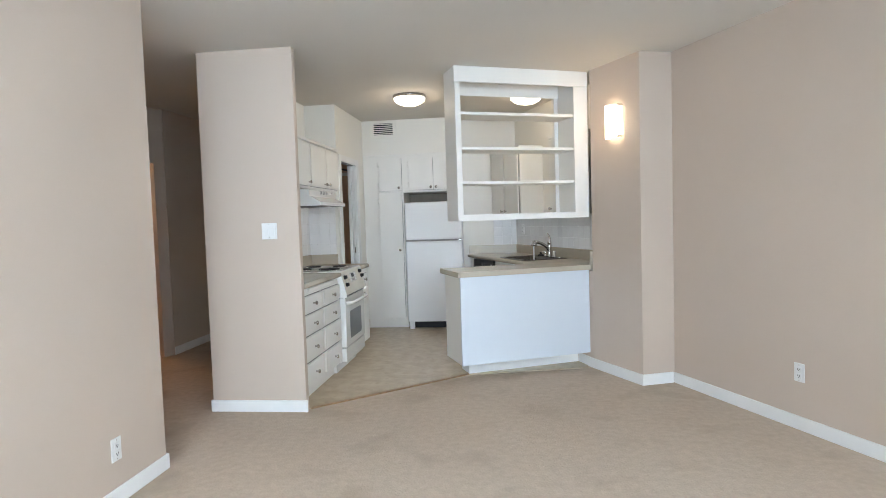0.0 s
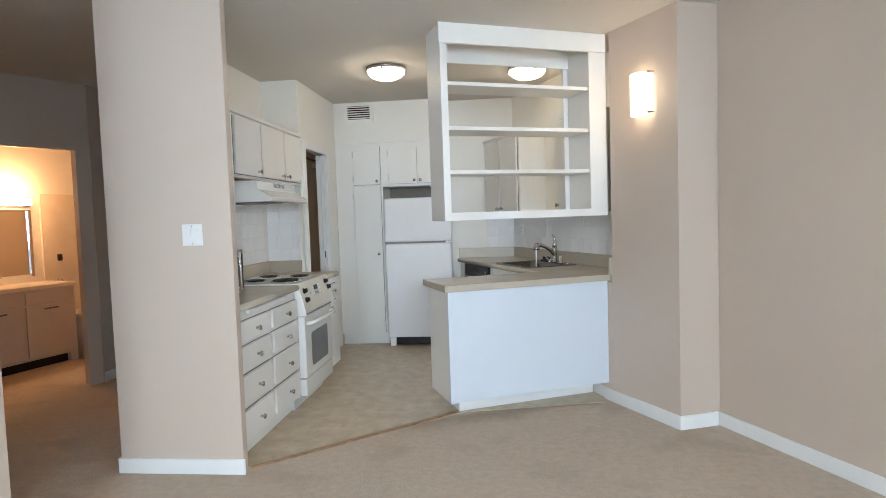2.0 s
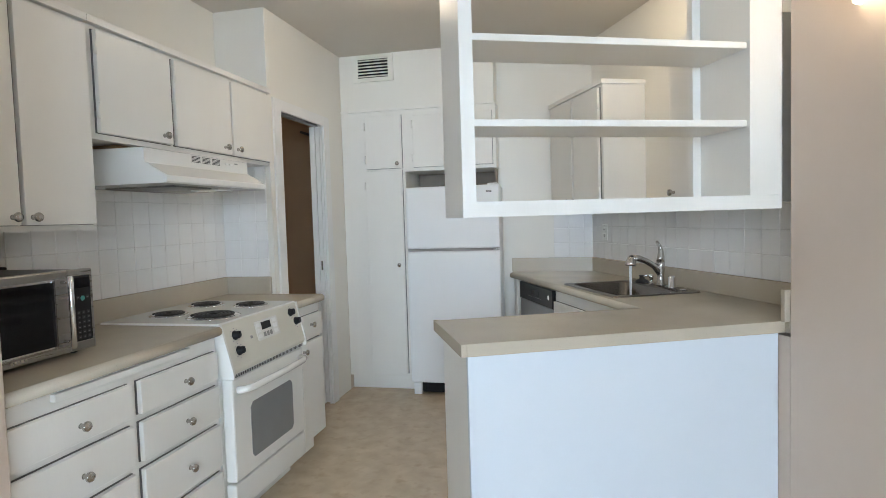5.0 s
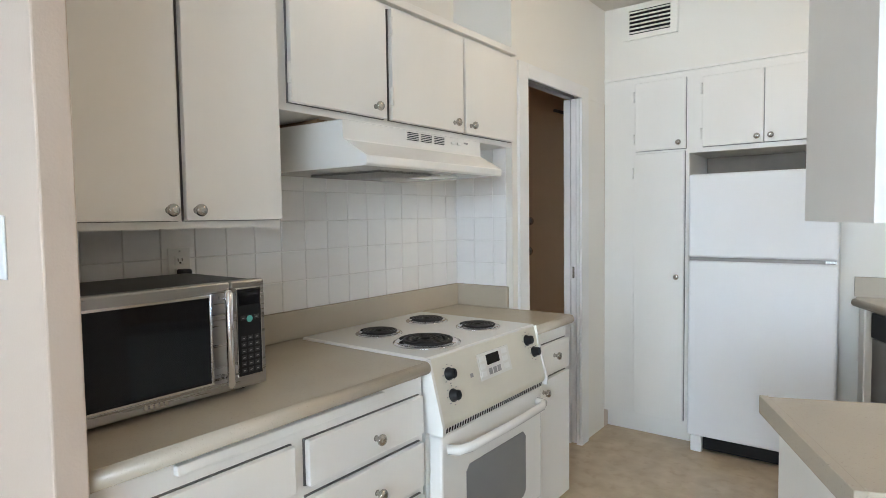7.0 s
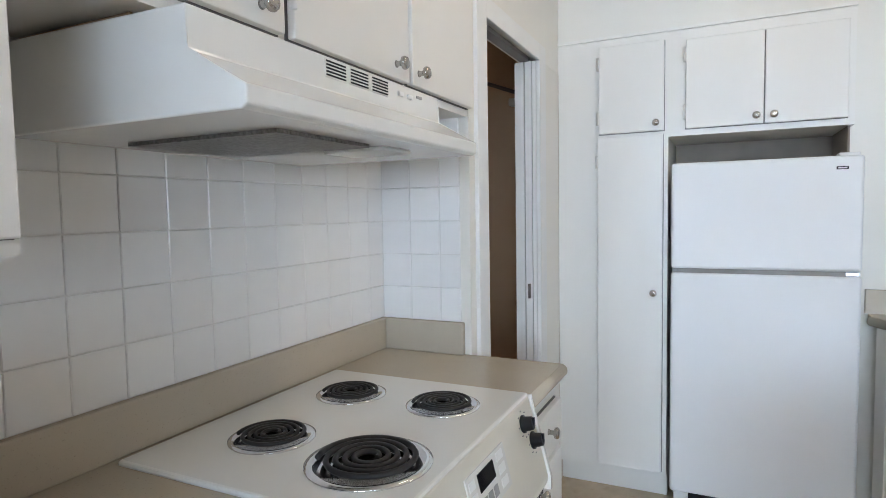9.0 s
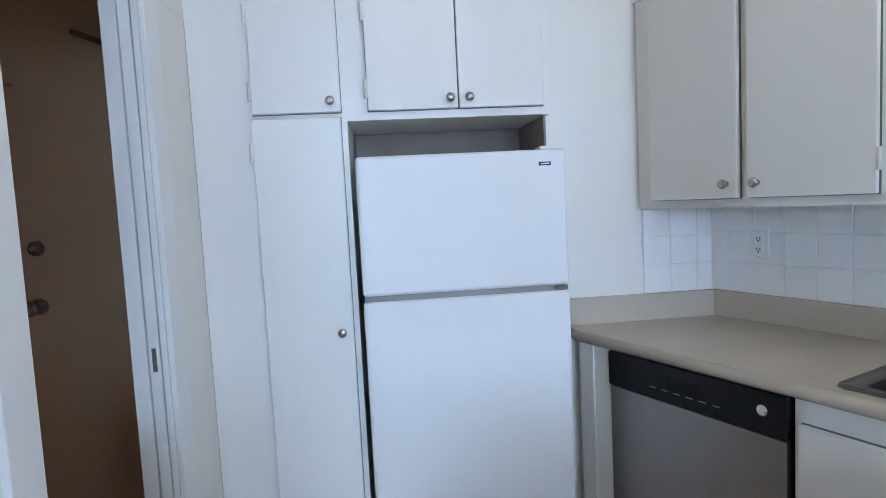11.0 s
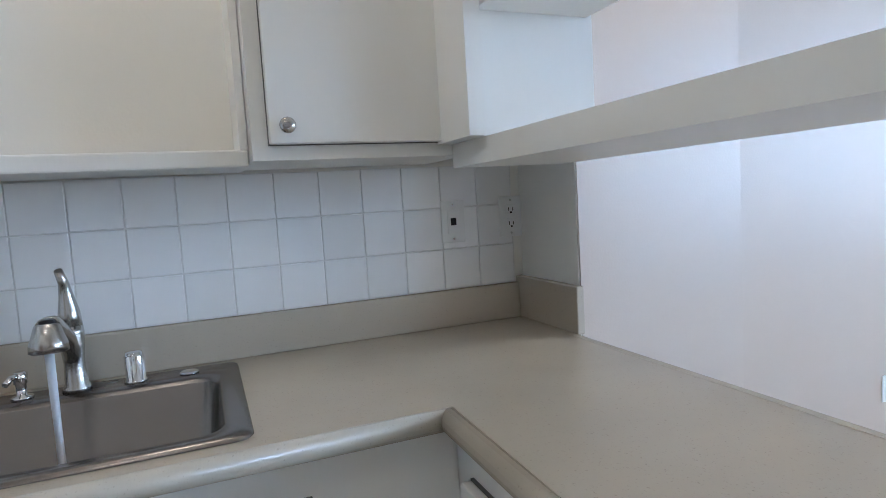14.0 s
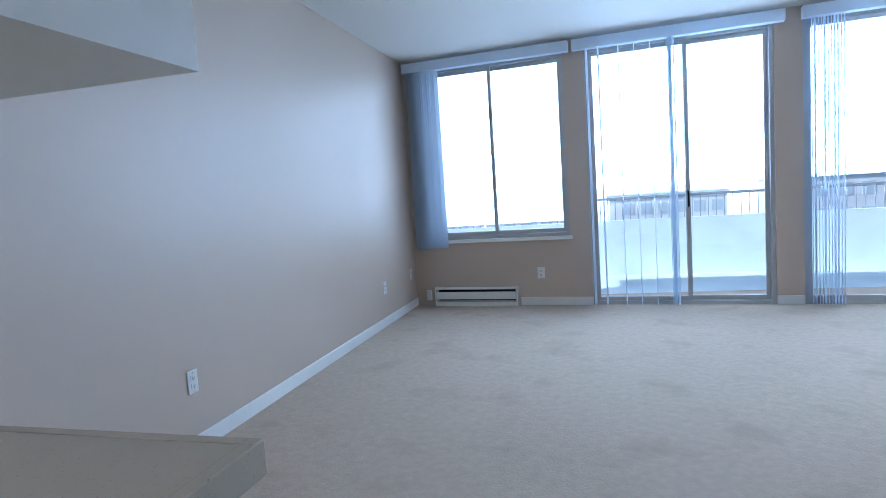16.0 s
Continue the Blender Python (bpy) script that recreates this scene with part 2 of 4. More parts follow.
def mesh_of(name, bm, material):
    me = bpy.data.meshes.new(name)
    bmesh.ops.recalc_face_normals(bm, faces=bm.faces)
    bm.to_mesh(me)
    bm.free()
    me.materials.append(material)
    return me


def solid(name, bm, material, m=KM, label="", category="", group="", kind="structure"):
    ob = new(name, mesh_of(name, bm, material))
    ob.matrix_world = m
    BASE[ob.name] = Vector((0, 0, 0))
    return tagged(ob, label, category, group, kind)


def thing(name, base, m=KM, label="", category="", group="", kind=""):
    ob = new(name)
    ob.empty_display_size = 0.05
    ob.matrix_world = m @ Matrix.Translation(base)
    BASE[ob.name] = Vector(base)
    return tagged(ob, label, category, group, kind)


def part(name, bm, material, parent, label=""):
    b = BASE[parent.name]
    bmesh.ops.translate(bm, verts=bm.verts, vec=-b)
    ob = new(name, mesh_of(name, bm, material))
    ob.parent = parent
    BASE[ob.name] = b
    return tagged(ob, label)


def knob(parent, p, way, r=0.016):
    part("knob", lathe(bmesh.new(), p, way, [(r * 0.55, 0), (r * 0.4, 0.006), (r * 0.4, 0.014), (r * 0.95, 0.019), (r, 0.024), (r * 0.85, 0.029), (r * 0.3, 0.031)], 16), NICKEL, parent, "round brushed nickel knob")


H = 2.60    # ceiling height

# ---- setting ----
solid("floor", P([(-6.2, 2.6), (-2.0, -2.4), (4.6, 0.9), (2.2, 6.2), (0.6, 8.4), (-6.2, 8.6)], "z", -0.15, 0), CARPET, label="beige wall-to-wall carpet with faint stains", category="carpet")
solid("floor_kitchen", P([(-1.98, 4.42), (-1.235, 4.45), (-0.16, 5.37), (0.9, 5.6), (0.9, 7.9), (-1.64, 7.9), (-1.64, 6.45), (-1.98, 6.45)], "z", -0.1, 0.005), VINYL, label="mottled tan vinyl kitchen floor", category="floor")
solid("threshold", P([(-1.238, 4.432), (-0.145, 5.367), (-0.165, 5.391), (-1.238, 4.462)], "z", 0, 0.012), WOOD, label="thin brown floor strip between carpet and vinyl", category="threshold")
solid("ceiling", P([(-6.2, 2.6), (-2.0, -2.4), (4.6, 0.9), (2.2, 6.2), (0.6, 8.4), (-6.2, 8.6)], "z", H, H + 0.15), CEIL, label="smooth off-white painted ceiling", category="ceiling")
solid("wall_living", B(3.42, -1.0, 0, 3.58, 4.092, H), BEIGE, LM, "long beige painted living room wall", "wall")
solid("wall_pier", P([(3.15, 4.733), (3.205, 4.118), (3.64, 4.085), (3.64, 4.733)], "z", 0, H), BEIGE, SM, "beige wall pier carrying the sconce", "wall")
solid("wall_pier_low", B(3.15, 4.735, 0, 3.43, 5.12, 0.86), BEIGE, SM, "low beige wall behind the peninsula end", "wall")
solid("wall_pier_face", B(3.154, 4.733, 0.90, 3.43, 4.737, H), WHITEWALL, SM, "white painted end of the pier over the worktop", "wall")
solid("wall_sink", B(3.43, 4.737, 0, 3.58, 7.6, H), WHITEWALL, SM, "white kitchen wall behind the sink", "wall")
solid("wall_fridge", B(-0.38, 7.71, 0, 0.7, 7.86, H), WHITEWALL, KM, "white kitchen wall beside the fridge", "wall")
solid("wall_pantry_top", B(-1.57, 7.54, 2.175, -0.38, 8.2, H), WHITEWALL, KM, "white wall above the built-in cabinets", "wall")
solid("wall_pantry_back", B(-1.57, 8.1, 0, -0.38, 8.2, 2.175), WHITEWALL, KM, "back wall of the built-in cabinets", "wall")
solid("wall_niche_side", B(-0.38, 7.86, 0, -0.30, 8.2, H), WHITEWALL, KM, "side wall of the fridge niche", "wall")
solid("wall_range", B(-1.96, 4.43, 0, -1.90, 6.43, H), WHITEWALL, KM, "white kitchen wall behind the range", "wall")
solid("wall_end", B(-1.96, 4.375, 0, -1.25, 4.43, H, bevel=0.004), BEIGE, KM, "beige end wall with a light switch", "wall")
solid("wall_post", B(-2.02, 6.412, 0, -1.57, 6.52, H), WHITEWALL, KM, "white wall return beside the range", "wall")
solid("wall_door_head", B(-1.67, 6.52, 2.035, -1.57, 7.54, H), WHITEWALL, KM, "white wall above the pocket door", "wall")
solid("wall_door_side", P([(-1.572, 7.21), (-1.572, 7.54), (-1.668, 7.54), (-1.668, 7.51), (-1.583, 7.51), (-1.583, 7.21)], "z", 0, 2.035), WHITEWALL, KM, "white wall beside the pocket door", "wall")
solid("wall_left", B(-1.86, -1.9, 0, -1.72, 3.40, H, bevel=0.004), BEIGE, KM, "beige living room wall", "wall")
solid("wall_hall_south", B(-4.3, 3.28, 0, -1.86, 3.40, H), BEIGE, KM, "beige hall wall", "wall")
solid("wall_hall", B(-3.47, 6.16, 0, -3.35, 8.05, H), BEIGE, KM, "beige hall wall beside the bathroom", "wall")
solid("wall_entry_left", B(-3.35, 7.94, 0, -2.42, 8.06, H), BEIGE, KM, "beige wall beside the entrance door", "wall")
solid("wall_entry_right", B(-1.67, 7.54, 0, -1.572, 8.06, H), BEIGE, KM, "beige wall beside the entrance door", "wall")
solid("wall_entry_head", B(-2.42, 7.94, 2.38, -1.67, 8.06, H), BEIGE, KM, "beige wall above the entrance door", "wall")
HM = pose(-3.36, 6.16, 0, 0, 0, -30)     # bathroom door wall: runs along -y of this frame
solid("wall_bath_head", B(-0.11, -0.93, 2.04, 0, -0.10, H), BEIGE, HM, "beige wall above the bathroom door", "wall")
solid("wall_bath_left", B(-0.11, -3.1, 0, 0, -0.93, H), BEIGE, HM, "beige hall wall beside the bathroom door", "wall")
solid("wall_bath_right", B(-0.11, -0.10, 0, 0, 0, H), BEIGE, HM, "beige corner beside the bathroom door", "wall")
# window wall
WY0, WY1 = -0.87, -0.72
solid("wall_window_sill", B(1.80, WY0, 0, 3.60, WY1, 0.705), BEIGE, WM, "beige wall under the window", "wall")
solid("wall_window_corner", B(3.33, WY0, 0.705, 3.60, WY1, 2.50), BEIGE, WM, "narrow beige wall at the room corner", "wall")
solid("wall_window_pier", B(1.60, WY0, 0, 1.80, WY1, H), BEIGE, WM, "beige pier between window and sliding door", "wall")
solid("wall_window_pier_2", B(-0.24, WY0, 0, -0.02, WY1, H), BEIGE, WM, "beige pier between the sliding doors", "wall")
solid("wall_window_end", B(-2.4, WY0, 0, -1.86, WY1, H), BEIGE, WM, "beige wall past the sliding doors", "wall")
solid("wall_window_head", B(1.80, WY0, 2.50, 3.60, WY1, H), BEIGE, WM, "beige wall above the window", "wall")
solid("wall_window_head_2", B(-0.02, WY0, 2.50, 1.60, WY1, H), BEIGE, WM, "beige wall above the sliding door", "wall")
solid("wall_window_head_3", B(-1.86, WY0, 2.50, -0.24, WY1, H), BEIGE, WM, "beige wall above the sliding door", "wall")
# baseboards
BBH, BBT = 0.085, 0.012
for m, b, lab in (
        (LM, (3.408, -0.80, 3.42, 4.088), "living room wall"), 
        (KM, (-1.972, 4.363, -1.238, 4.375), "end wall"), (KM, (-1.72, -1.9, -1.708, 3.40), "living room wall"), (KM, (-1.86, 3.40, -1.708, 3.412), "living room wall"),
        (KM, (-3.35, 6.16, -3.338, 8.05), "hall wall"), (WM, (1.60, -0.72, 2.33, -0.708), "window wall"), (WM, (-0.24, -0.72, -0.02, -0.708), "window wall pier"),
        (KM, (-1.972, 4.375, -1.96, 6.43), "hall side wall")):
    solid("baseboard", B(b[0], b[1], 0, b[2], b[3], BBH, bevel=0.003, seg=1), TRIM, m, "white painted baseboard along the " + lab, "baseboard")

for pts in ([(3.193, 4.106), (3.468, 4.085), (3.468, 4.098), (3.205, 4.118)], [(3.193, 4.106), (3.205, 4.118), (3.15, 4.733), (3.15, 4.98), (3.138, 4.98), (3.138, 4.733)]):
    solid("baseboard", P(pts, "z", 0, BBH), TRIM, SM, "white painted baseboard round the pier", "baseboard")


# ---- kitchen: range side ----
def door_panel(parent, name, m_axis, a0, a1, z0, z1, face, out, knob_at=None, material=None, hinges=None):
    """A flat cabinet door or drawer front. m_axis 'x': lies in a plane of constant x; 'y': of constant y. out: +1 or -1, the way it faces."""
    t, t0 = 0.019 * out, 0.006 * out
    face += t0
    lo, hi = min(face, face + t), max(face, face + t)
    bm = B(lo, a0, z0, hi, a1, z1, bevel=0.003) if m_axis == "x" else B(a0, lo, z0, a1, hi, z1, bevel=0.003)
    d = part(name, bm, material or CAB, parent)
    # dark sheet, slightly larger than the panel, paints the shadow line round it
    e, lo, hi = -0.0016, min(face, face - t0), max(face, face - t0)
    part("shadow_line", B(lo, a0 + e, z0 + e, hi, a1 - e, z1 - e) if m_axis == "x" else B(a0 + e, lo, z0 + e, a1 - e, hi, z1 - e), CABSHADOW, d, "dark sheet drawn as the shadow line round the panel")
    if knob_at:
        k, kz = knob_at
        if m_axis == "x":
            knob(d, (face + t, k, kz), (out, 0, 0))
        else:
            knob(d, (k, face + t, kz), (0, out, 0))
    for hy, hz in hinges or ():
        p = (face + t, hy, hz) if m_axis == "x" else (hy, face + t, hz)
        part("hinge", C((p[0], p[1], p[2] - 0.03), (p[0], p[1], p[2] + 0.03), 0.006, seg=10), CAB, d, "painted butt hinge")
    return d


# base cabinet with two columns of drawers
cab = thing("drawer_cabinet", (-1.6, 4.93, 0), KM, "white painted drawer cabinet under the worktop beside the range", "cabinet")
part("body", B(-1.90, 4.43, 0.11, -1.295, 5.385, 0.873), CAB, cab)
part("toe_kick", B(-1.90, 4.43, 0.0, -1.36, 5.385, 0.11), CAB, cab)
for y0, y1 in ((4.437, 4.885), (4.925, 5.365)):
    for z0, z1 in ((0.70, 0.815), (0.535, 0.672), (0.335, 0.508), (0.145, 0.308)):
        door_panel(cab, "drawer", "x", y0, y1, z0, z1, -1.295, 1, ((y0 + y1) / 2 + 0.012, (z0 + z1) / 2 - 0.008))
part("pull_out_board", B(-1.30, 4.60, 0.843, -1.278, 5.205, 0.866, bevel=0.003), CAB, cab, "thin pull-out board edge")
cab = thing("base_cabinet", (-1.6, 6.25, 0), KM, "narrow white base cabinet with a drawer beside the range", "cabinet")
part("body", B(-1.90, 6.085, 0.11, -1.295, 6.40, 0.873), CAB, cab)
part("toe_kick", B(-1.90, 6.085, 0.0, -1.36, 6.40, 0.11), CAB, cab)
door_panel(cab, "drawer", "x", 6.10, 6.385, 0.69, 0.82, -1.295, 1, (6.24, 0.765))
door_panel(cab, "door", "x", 6.10, 6.385, 0.13, 0.675, -1.295, 1, (6.14, 0.63))


def worktop_edge(bm, pts, r=0.02):
    return tube(bm, pts, r, 14)


top = thing("worktop", (-1.6, 5.4, 0.875), KM, "speckled cream laminate worktop with backsplash lip beside the range", "worktop")
part("slab", B(-1.90, 4.43, 0.875, -1.275, 5.387, 0.915), LAMINATE, top)
part("slab", B(-1.90, 6.075, 0.875, -1.275, 6.41, 0.915), LAMINATE, top)
part("slab_strip", B(-1.90, 5.387, 0.875, -1.862, 6.075, 0.915), LAMINATE, top)
part("rounded_edge", worktop_edge(bmesh.new(), [(-1.277, 4.43, 0.895), (-1.277, 5.387, 0.895)]), LAMINATE, top)
part("rounded_edge", worktop_edge(bmesh.new(), [(-1.277, 6.075, 0.895), (-1.277, 6.41, 0.895)]), LAMINATE, top)
part("backsplash_lip", B(-1.90, 4.43, 0.915, -1.878, 6.41, 1.02, bevel=0.004), LAMINATE, top)
part("backsplash_lip", B(-1.878, 6.388, 0.915, -1.59, 6.411, 1.02, bevel=0.004), LAMINATE, top)

# range
rg = thing("electric_range", (-1.56, 5.73, 0), KM, "white slide-in electric range with four coil burners", "stove")
part("body", B(-1.85, 5.395, 0.10, -1.29, 6.07, 0.90), ENAMEL, rg)
part("cooktop", B(-1.86, 5.388, 0.90, -1.275, 6.075, 0.924, bevel=0.006), ENAMEL, rg)
part("base_strip", B(-1.85, 5.40, 0.0, -1.34, 6.065, 0.10), ENAMEL, rg)
part("control_panel", P([(-1.29, 0.915), (-1.272, 0.918), (-1.222, 0.725), (-1.225, 0.705), (-1.29, 0.705)], "y", 5.40, 6.065, bevel=0.004), ALMOND, rg, "cream sloping control panel")
for y0 in (5.388, 6.065):
    part("side_trim", P([(-1.29, 0.915), (-1.268, 0.92), (-1.216, 0.72), (-1.216, 0.69), (-1.29, 0.69)], "y", y0, y0 + 0.012), ENAMEL, rg)
SL = Vector((0.05, 0, -0.193)).normalized()
ON = Vector((0.193, 0, 0.05)).normalized()


def on_panel(y, d):
    return Vector((-1.272, y, 0.918)) + SL * d


for y, d in ((5.475, 0.060), (5.475, 0.128), (5.985, 0.044), (6.02, 0.095)):
    p = on_panel(y, d)
    k = part("control_knob", lathe(bmesh.new(), p, ON, [(0.021, 0), (0.021, 0.004), (0.017, 0.006), (0.0155, 0.024), (0.012, 0.026)], 18), BLACK, rg, "black control knob")
    q = p + ON * 0.026
    part("pointer", B(q.x - 0.004, q.y - 0.003, q.z - 0.013, q.x + 0.003, q.y + 0.003, q.z + 0.013), BLACK, k)
    for a in range(8):
        an = a * math.pi / 4
        r = p + ON * 0.0015 + Vector((0, 1, 0)) * 0.03 * math.cos(an) + SL * 0.03 * math.sin(an)
        part("mark", B(r.x - 0.001, r.y - 0.0025, r.z - 0.0012, r.x + 0.001, r.y + 0.0025, r.z + 0.0012), LABELGREY, k)


def slab_on_panel(y0, y1, d0, d1, h):
    bm = bmesh.new()
    vs = [on_panel(y, d) + ON * hh for hh in (0.0, h) for d in (d0, d1) for y in (y0, y1)]
    v = [bm.verts.new(x) for x in vs]
    for f in ((0, 2, 3, 1), (4, 5, 7, 6), (0, 1, 5, 4), (2, 6, 7, 3), (0, 4, 6, 2), (1, 3, 7, 5)):
        bm.faces.new([v[i] for i in f])
    return bm


cp = part("clock_panel", slab_on_panel(5.64, 5.84, 0.033, 0.123, 0.003), ENAMEL, rg, "white clock panel")
part("display", slab_on_panel(5.69, 5.77, 0.043, 0.078, 0.0045), GLASSBLACK, cp, "black clock display")
for i in range(3):
    part("button", slab_on_panel(5.648 + 0.0, 5.675, 0.043 + i * 0.026, 0.060 + i * 0.026, 0.0045), PLASTIC, cp)
    part("button", slab_on_panel(5.692 + i * 0.028, 5.712 + i * 0.028, 0.091, 0.112, 0.0045), LABELGREY, cp)
    part("button", slab_on_panel(5.79, 5.825, 0.040 + i * 0.027, 0.058 + i * 0.027, 0.0045), PLASTIC, cp)
part("badge", slab_on_panel(5.585, 5.60, 0.085, 0.098, 0.002), LABELGREY, rg)
vent = part("vent_strip", B(-1.285, 5.41, 0.686, -1.232, 6.06, 0.704), PLASTIC, rg)
for i in range(44):
    y = 5.425 + i * 0.0143
    part("slot", P([(y, 0.688), (y + 0.006, 0.688), (y + 0.010, 0.702), (y + 0.004, 0.702)], "x", -1.2325, -1.2305), BLACK, vent)
dr = part("oven_door", B(-1.29, 5.41, 0.235, -1.238, 6.06, 0.682, bevel=0.008), ENAMEL, rg, "white oven door")
rc = bmesh.new()
prism(rc, [(5.735 + 0.195 * sx * (1 - 0.10 * k) - 0.0, 0.42 + 0.125 * sz * (1 - 0.16 * (1 - k))) for sx, sz, k in ((-1, -1, 0), (-1, -1, 1), (1, -1, 1), (1, -1, 0), (1, 1, 0), (1, 1, 1), (-1, 1, 1), (-1, 1, 0))], "x", -1.239, -1.236)
part("window", rc, OVENGLASS, dr, "grey oven window")
part("handle", tube(bmesh.new(), [(-1.238, 5.445, 0.63), (-1.205, 5.455, 0.632), (-1.190, 5.50, 0.632), (-1.185, 5.735, 0.632), (-1.190, 5.97, 0.632), (-1.205, 6.015, 0.632), (-1.238, 6.025, 0.63)], 0.016), ENAMEL, dr, "white bar handle")
part("storage_drawer", B(-1.29, 5.41, 0.105, -1.242, 6.06, 0.225, bevel=0.006), ENAMEL, rg)
for x, y, r in ((-1.665, 5.59, 0.078), (-1.42, 5.57, 0.105), (-1.68, 5.893, 0.078), (-1.43, 5.903, 0.078)):
    b = part("burner", lathe(bmesh.new(), (x, y, 0.924), (0, 0, 1), [(r * 1.12, 0), (r * 1.12, 0.003), (r, 0.005), (r * 0.95, 0.001), (r * 0.2, 0.0005)], 36), CHROME, rg, "chrome drip ring")
    pts = []
    n = 150
    for i in range(n):
        a = i / n * 2 * math.pi * 4.6
        rr = r * (0.16 + 0.74 * i / n)
        pts.append((x + rr * math.cos(a), y + rr * math.sin(a), 0.934))
    part("coil", tube(bmesh.new(), pts, r * 0.055, 6), COIL, b, "black spiral heating coil")

# wall cabinets
wc = thing("wall_cabinet", (-1.74, 4.785, 1.335), KM, "tall white painted wall cabinet over the microwave", "cabinet")
part("body", B(-1.90, 4.43, 1.335, -1.575, 5.09, 2.10), CAB, wc)
part("cornice", B(-1.90, 4.43, 2.10, -1.552, 5.09, 2.128, bevel=0.003), CAB, wc)
door_panel(wc, "door", "x", 4.435, 4.776, 1.355, 2.085, -1.575, 1, (4.745, 1.381))
door_panel(wc, "door", "x", 4.792, 5.08, 1.355, 2.085, -1.575, 1, (4.817, 1.381))
wc = thing("wall_cabinet", (-1.74, 5.76, 1.69), KM, "white painted wall cabinet with three doors over the range hood", "cabinet")
part("body", B(-1.90, 5.09, 1.675, -1.575, 6.411, 2.10), CAB, wc)
part("cornice", B(-1.90, 5.09, 2.10, -1.552, 6.43, 2.128, bevel=0.003), CAB, wc)
for y0, y1, k, hy in ((5.125, 5.535, 5.476, 5.118), (5.562, 5.995, 5.93, 5.56), (6.012, 6.405, 6.045, None)):
    door_panel(wc, "door", "x", y0, y1, 1.698, 2.082, -1.575, 1, (k, 1.732), hinges=[(hy, 1.78), (hy, 2.02)] if hy else None)

hd = thing("range_hood", (-1.63, 5.65, 1.52), KM, "white metal range hood under the wall cabinets", "range hood")
part("body", P([(-1.90, 1.66), (-1.475, 1.655), (-1.475, 1.595), (-1.375, 1.540), (-1.375, 1.516), (-1.385, 1.510), (-1.90, 1.510)], "y", 5.25, 6.0, bevel=0.003), ENAMEL, hd)
for i in range(3):
    g = part("grille", B(-1.4755, 5.545 + i * 0.075, 1.618, -1.4735, 5.61 + i * 0.075, 1.650), ENAMEL, hd)
    for k in range(5):
        part("slot", B(-1.474, 5.548 + i * 0.075, 1.6205 + k * 0.006, -1.4725, 5.607 + i * 0.075, 1.6235 + k * 0.006), BLACK, g)
for y in (5.80, 5.84):
    part("switch", B(-1.475, y, 1.628, -1.470, y + 0.02, 1.637), PLASTIC, hd)
part("badge", B(-1.4755, 5.885, 1.636, -1.473, 5.91, 1.642), LABELGREY, hd)
part("filter", B(-1.80, 5.40, 1.503, -1.46, 5.66, 1.511), MESHGREY, hd, "grey metal mesh filter")
part("lens", B(-1.60, 5.70, 1.502, -1.45, 5.81, 1.511, bevel=0.004), PLASTIC, hd)
part("wood_strip", B(-1.90, 5.28, 1.661, -1.62, 5.98, 1.674), WOOD, hd, "bare wood spacer above the hood")

mw = thing("microwave", (-1.65, 4.70, 0.915), KM, "stainless steel microwave oven on the worktop", "microwave")
part("body", B(-1.83, 4.437, 0.932, -1.485, 4.942, 1.199, bevel=0.006), BLACK, mw, "black metal case")
df = part("door", B(-1.485, 4.437, 0.930, -1.455, 4.842, 1.203, bevel=0.005), STEEL, mw, "brushed steel door")
part("window_rim", B(-1.4555, 4.438, 0.956, -1.4535, 4.792, 1.176, bevel=0.0008, seg=1), CHROME, df, "thin bright window rim")
part("window", B(-1.4545, 4.439, 0.962, -1.4525, 4.784, 1.170), GLASSBLACK, df, "black door glass")
hn = part("handle", tube(bmesh.new(), [(-1.422, 4.816, 0.950), (-1.420, 4.816, 0.956), (-1.420, 4.816, 1.180), (-1.422, 4.816, 1.186)], 0.0095, 14, [0.007, 0.0095, 0.0095, 0.007]), CHROME, df, "upright bar handle")
for z in (0.972, 1.166):
    part("bracket", C((-1.456, 4.816, z), (-1.42, 4.816, z), 0.006, seg=10), CHROME, hn)
for i in range(5):
    part("badge_bar", B(-1.4555, 4.622 + i * 0.0115, 0.939, -1.4532, 4.630 + i * 0.0115, 0.949), CHROME, df, "small raised silver bar")
pf = part("control_panel", B(-1.485, 4.844, 0.930, -1.455, 4.942, 1.203, bevel=0.005), STEEL, mw)
part("keypad_rim", B(-1.4555, 4.857, 0.957, -1.4538, 4.931, 1.184, bevel=0.0008, seg=1), CHROME, pf, "thin bright keypad rim")
kp = part("keypad", B(-1.455, 4.860, 0.960, -1.4530, 4.928, 1.181), BLACK, pf, "black keypad")
part("display", B(-1.4535, 4.864, 1.140, -1.4524, 4.924, 1.174), GLASSBLACK, kp)
part("start_button", lathe(bmesh.new(), (-1.4532, 4.894, 1.104), (1, 0, 0), [(0.009, 0), (0.008, 0.0018)], 16), TEAL, kp, "teal oval button")
for r in range(7):
    for c in range(3):
        y, z = 4.868 + c * 0.0195, 0.968 + r * 0.0165
        if r == 6:
            z += 0.035
        b = part("button", B(-1.4532, y, z, -1.4522, y + 0.014, z + 0.011, bevel=0.0004, seg=1), KEY, kp)
        part("legend", B(-1.4524, y + 0.004, z + 0.004, -1.4518, y + 0.010, z + 0.0062), LABELGREY, b, "small grey legend")
for x in (-1.80, -1.51):
    for y in (4.47, 4.90):
        part("foot", C((x, y, 0.915), (x, y, 0.934), 0.012, seg=12), RUBBER, mw)


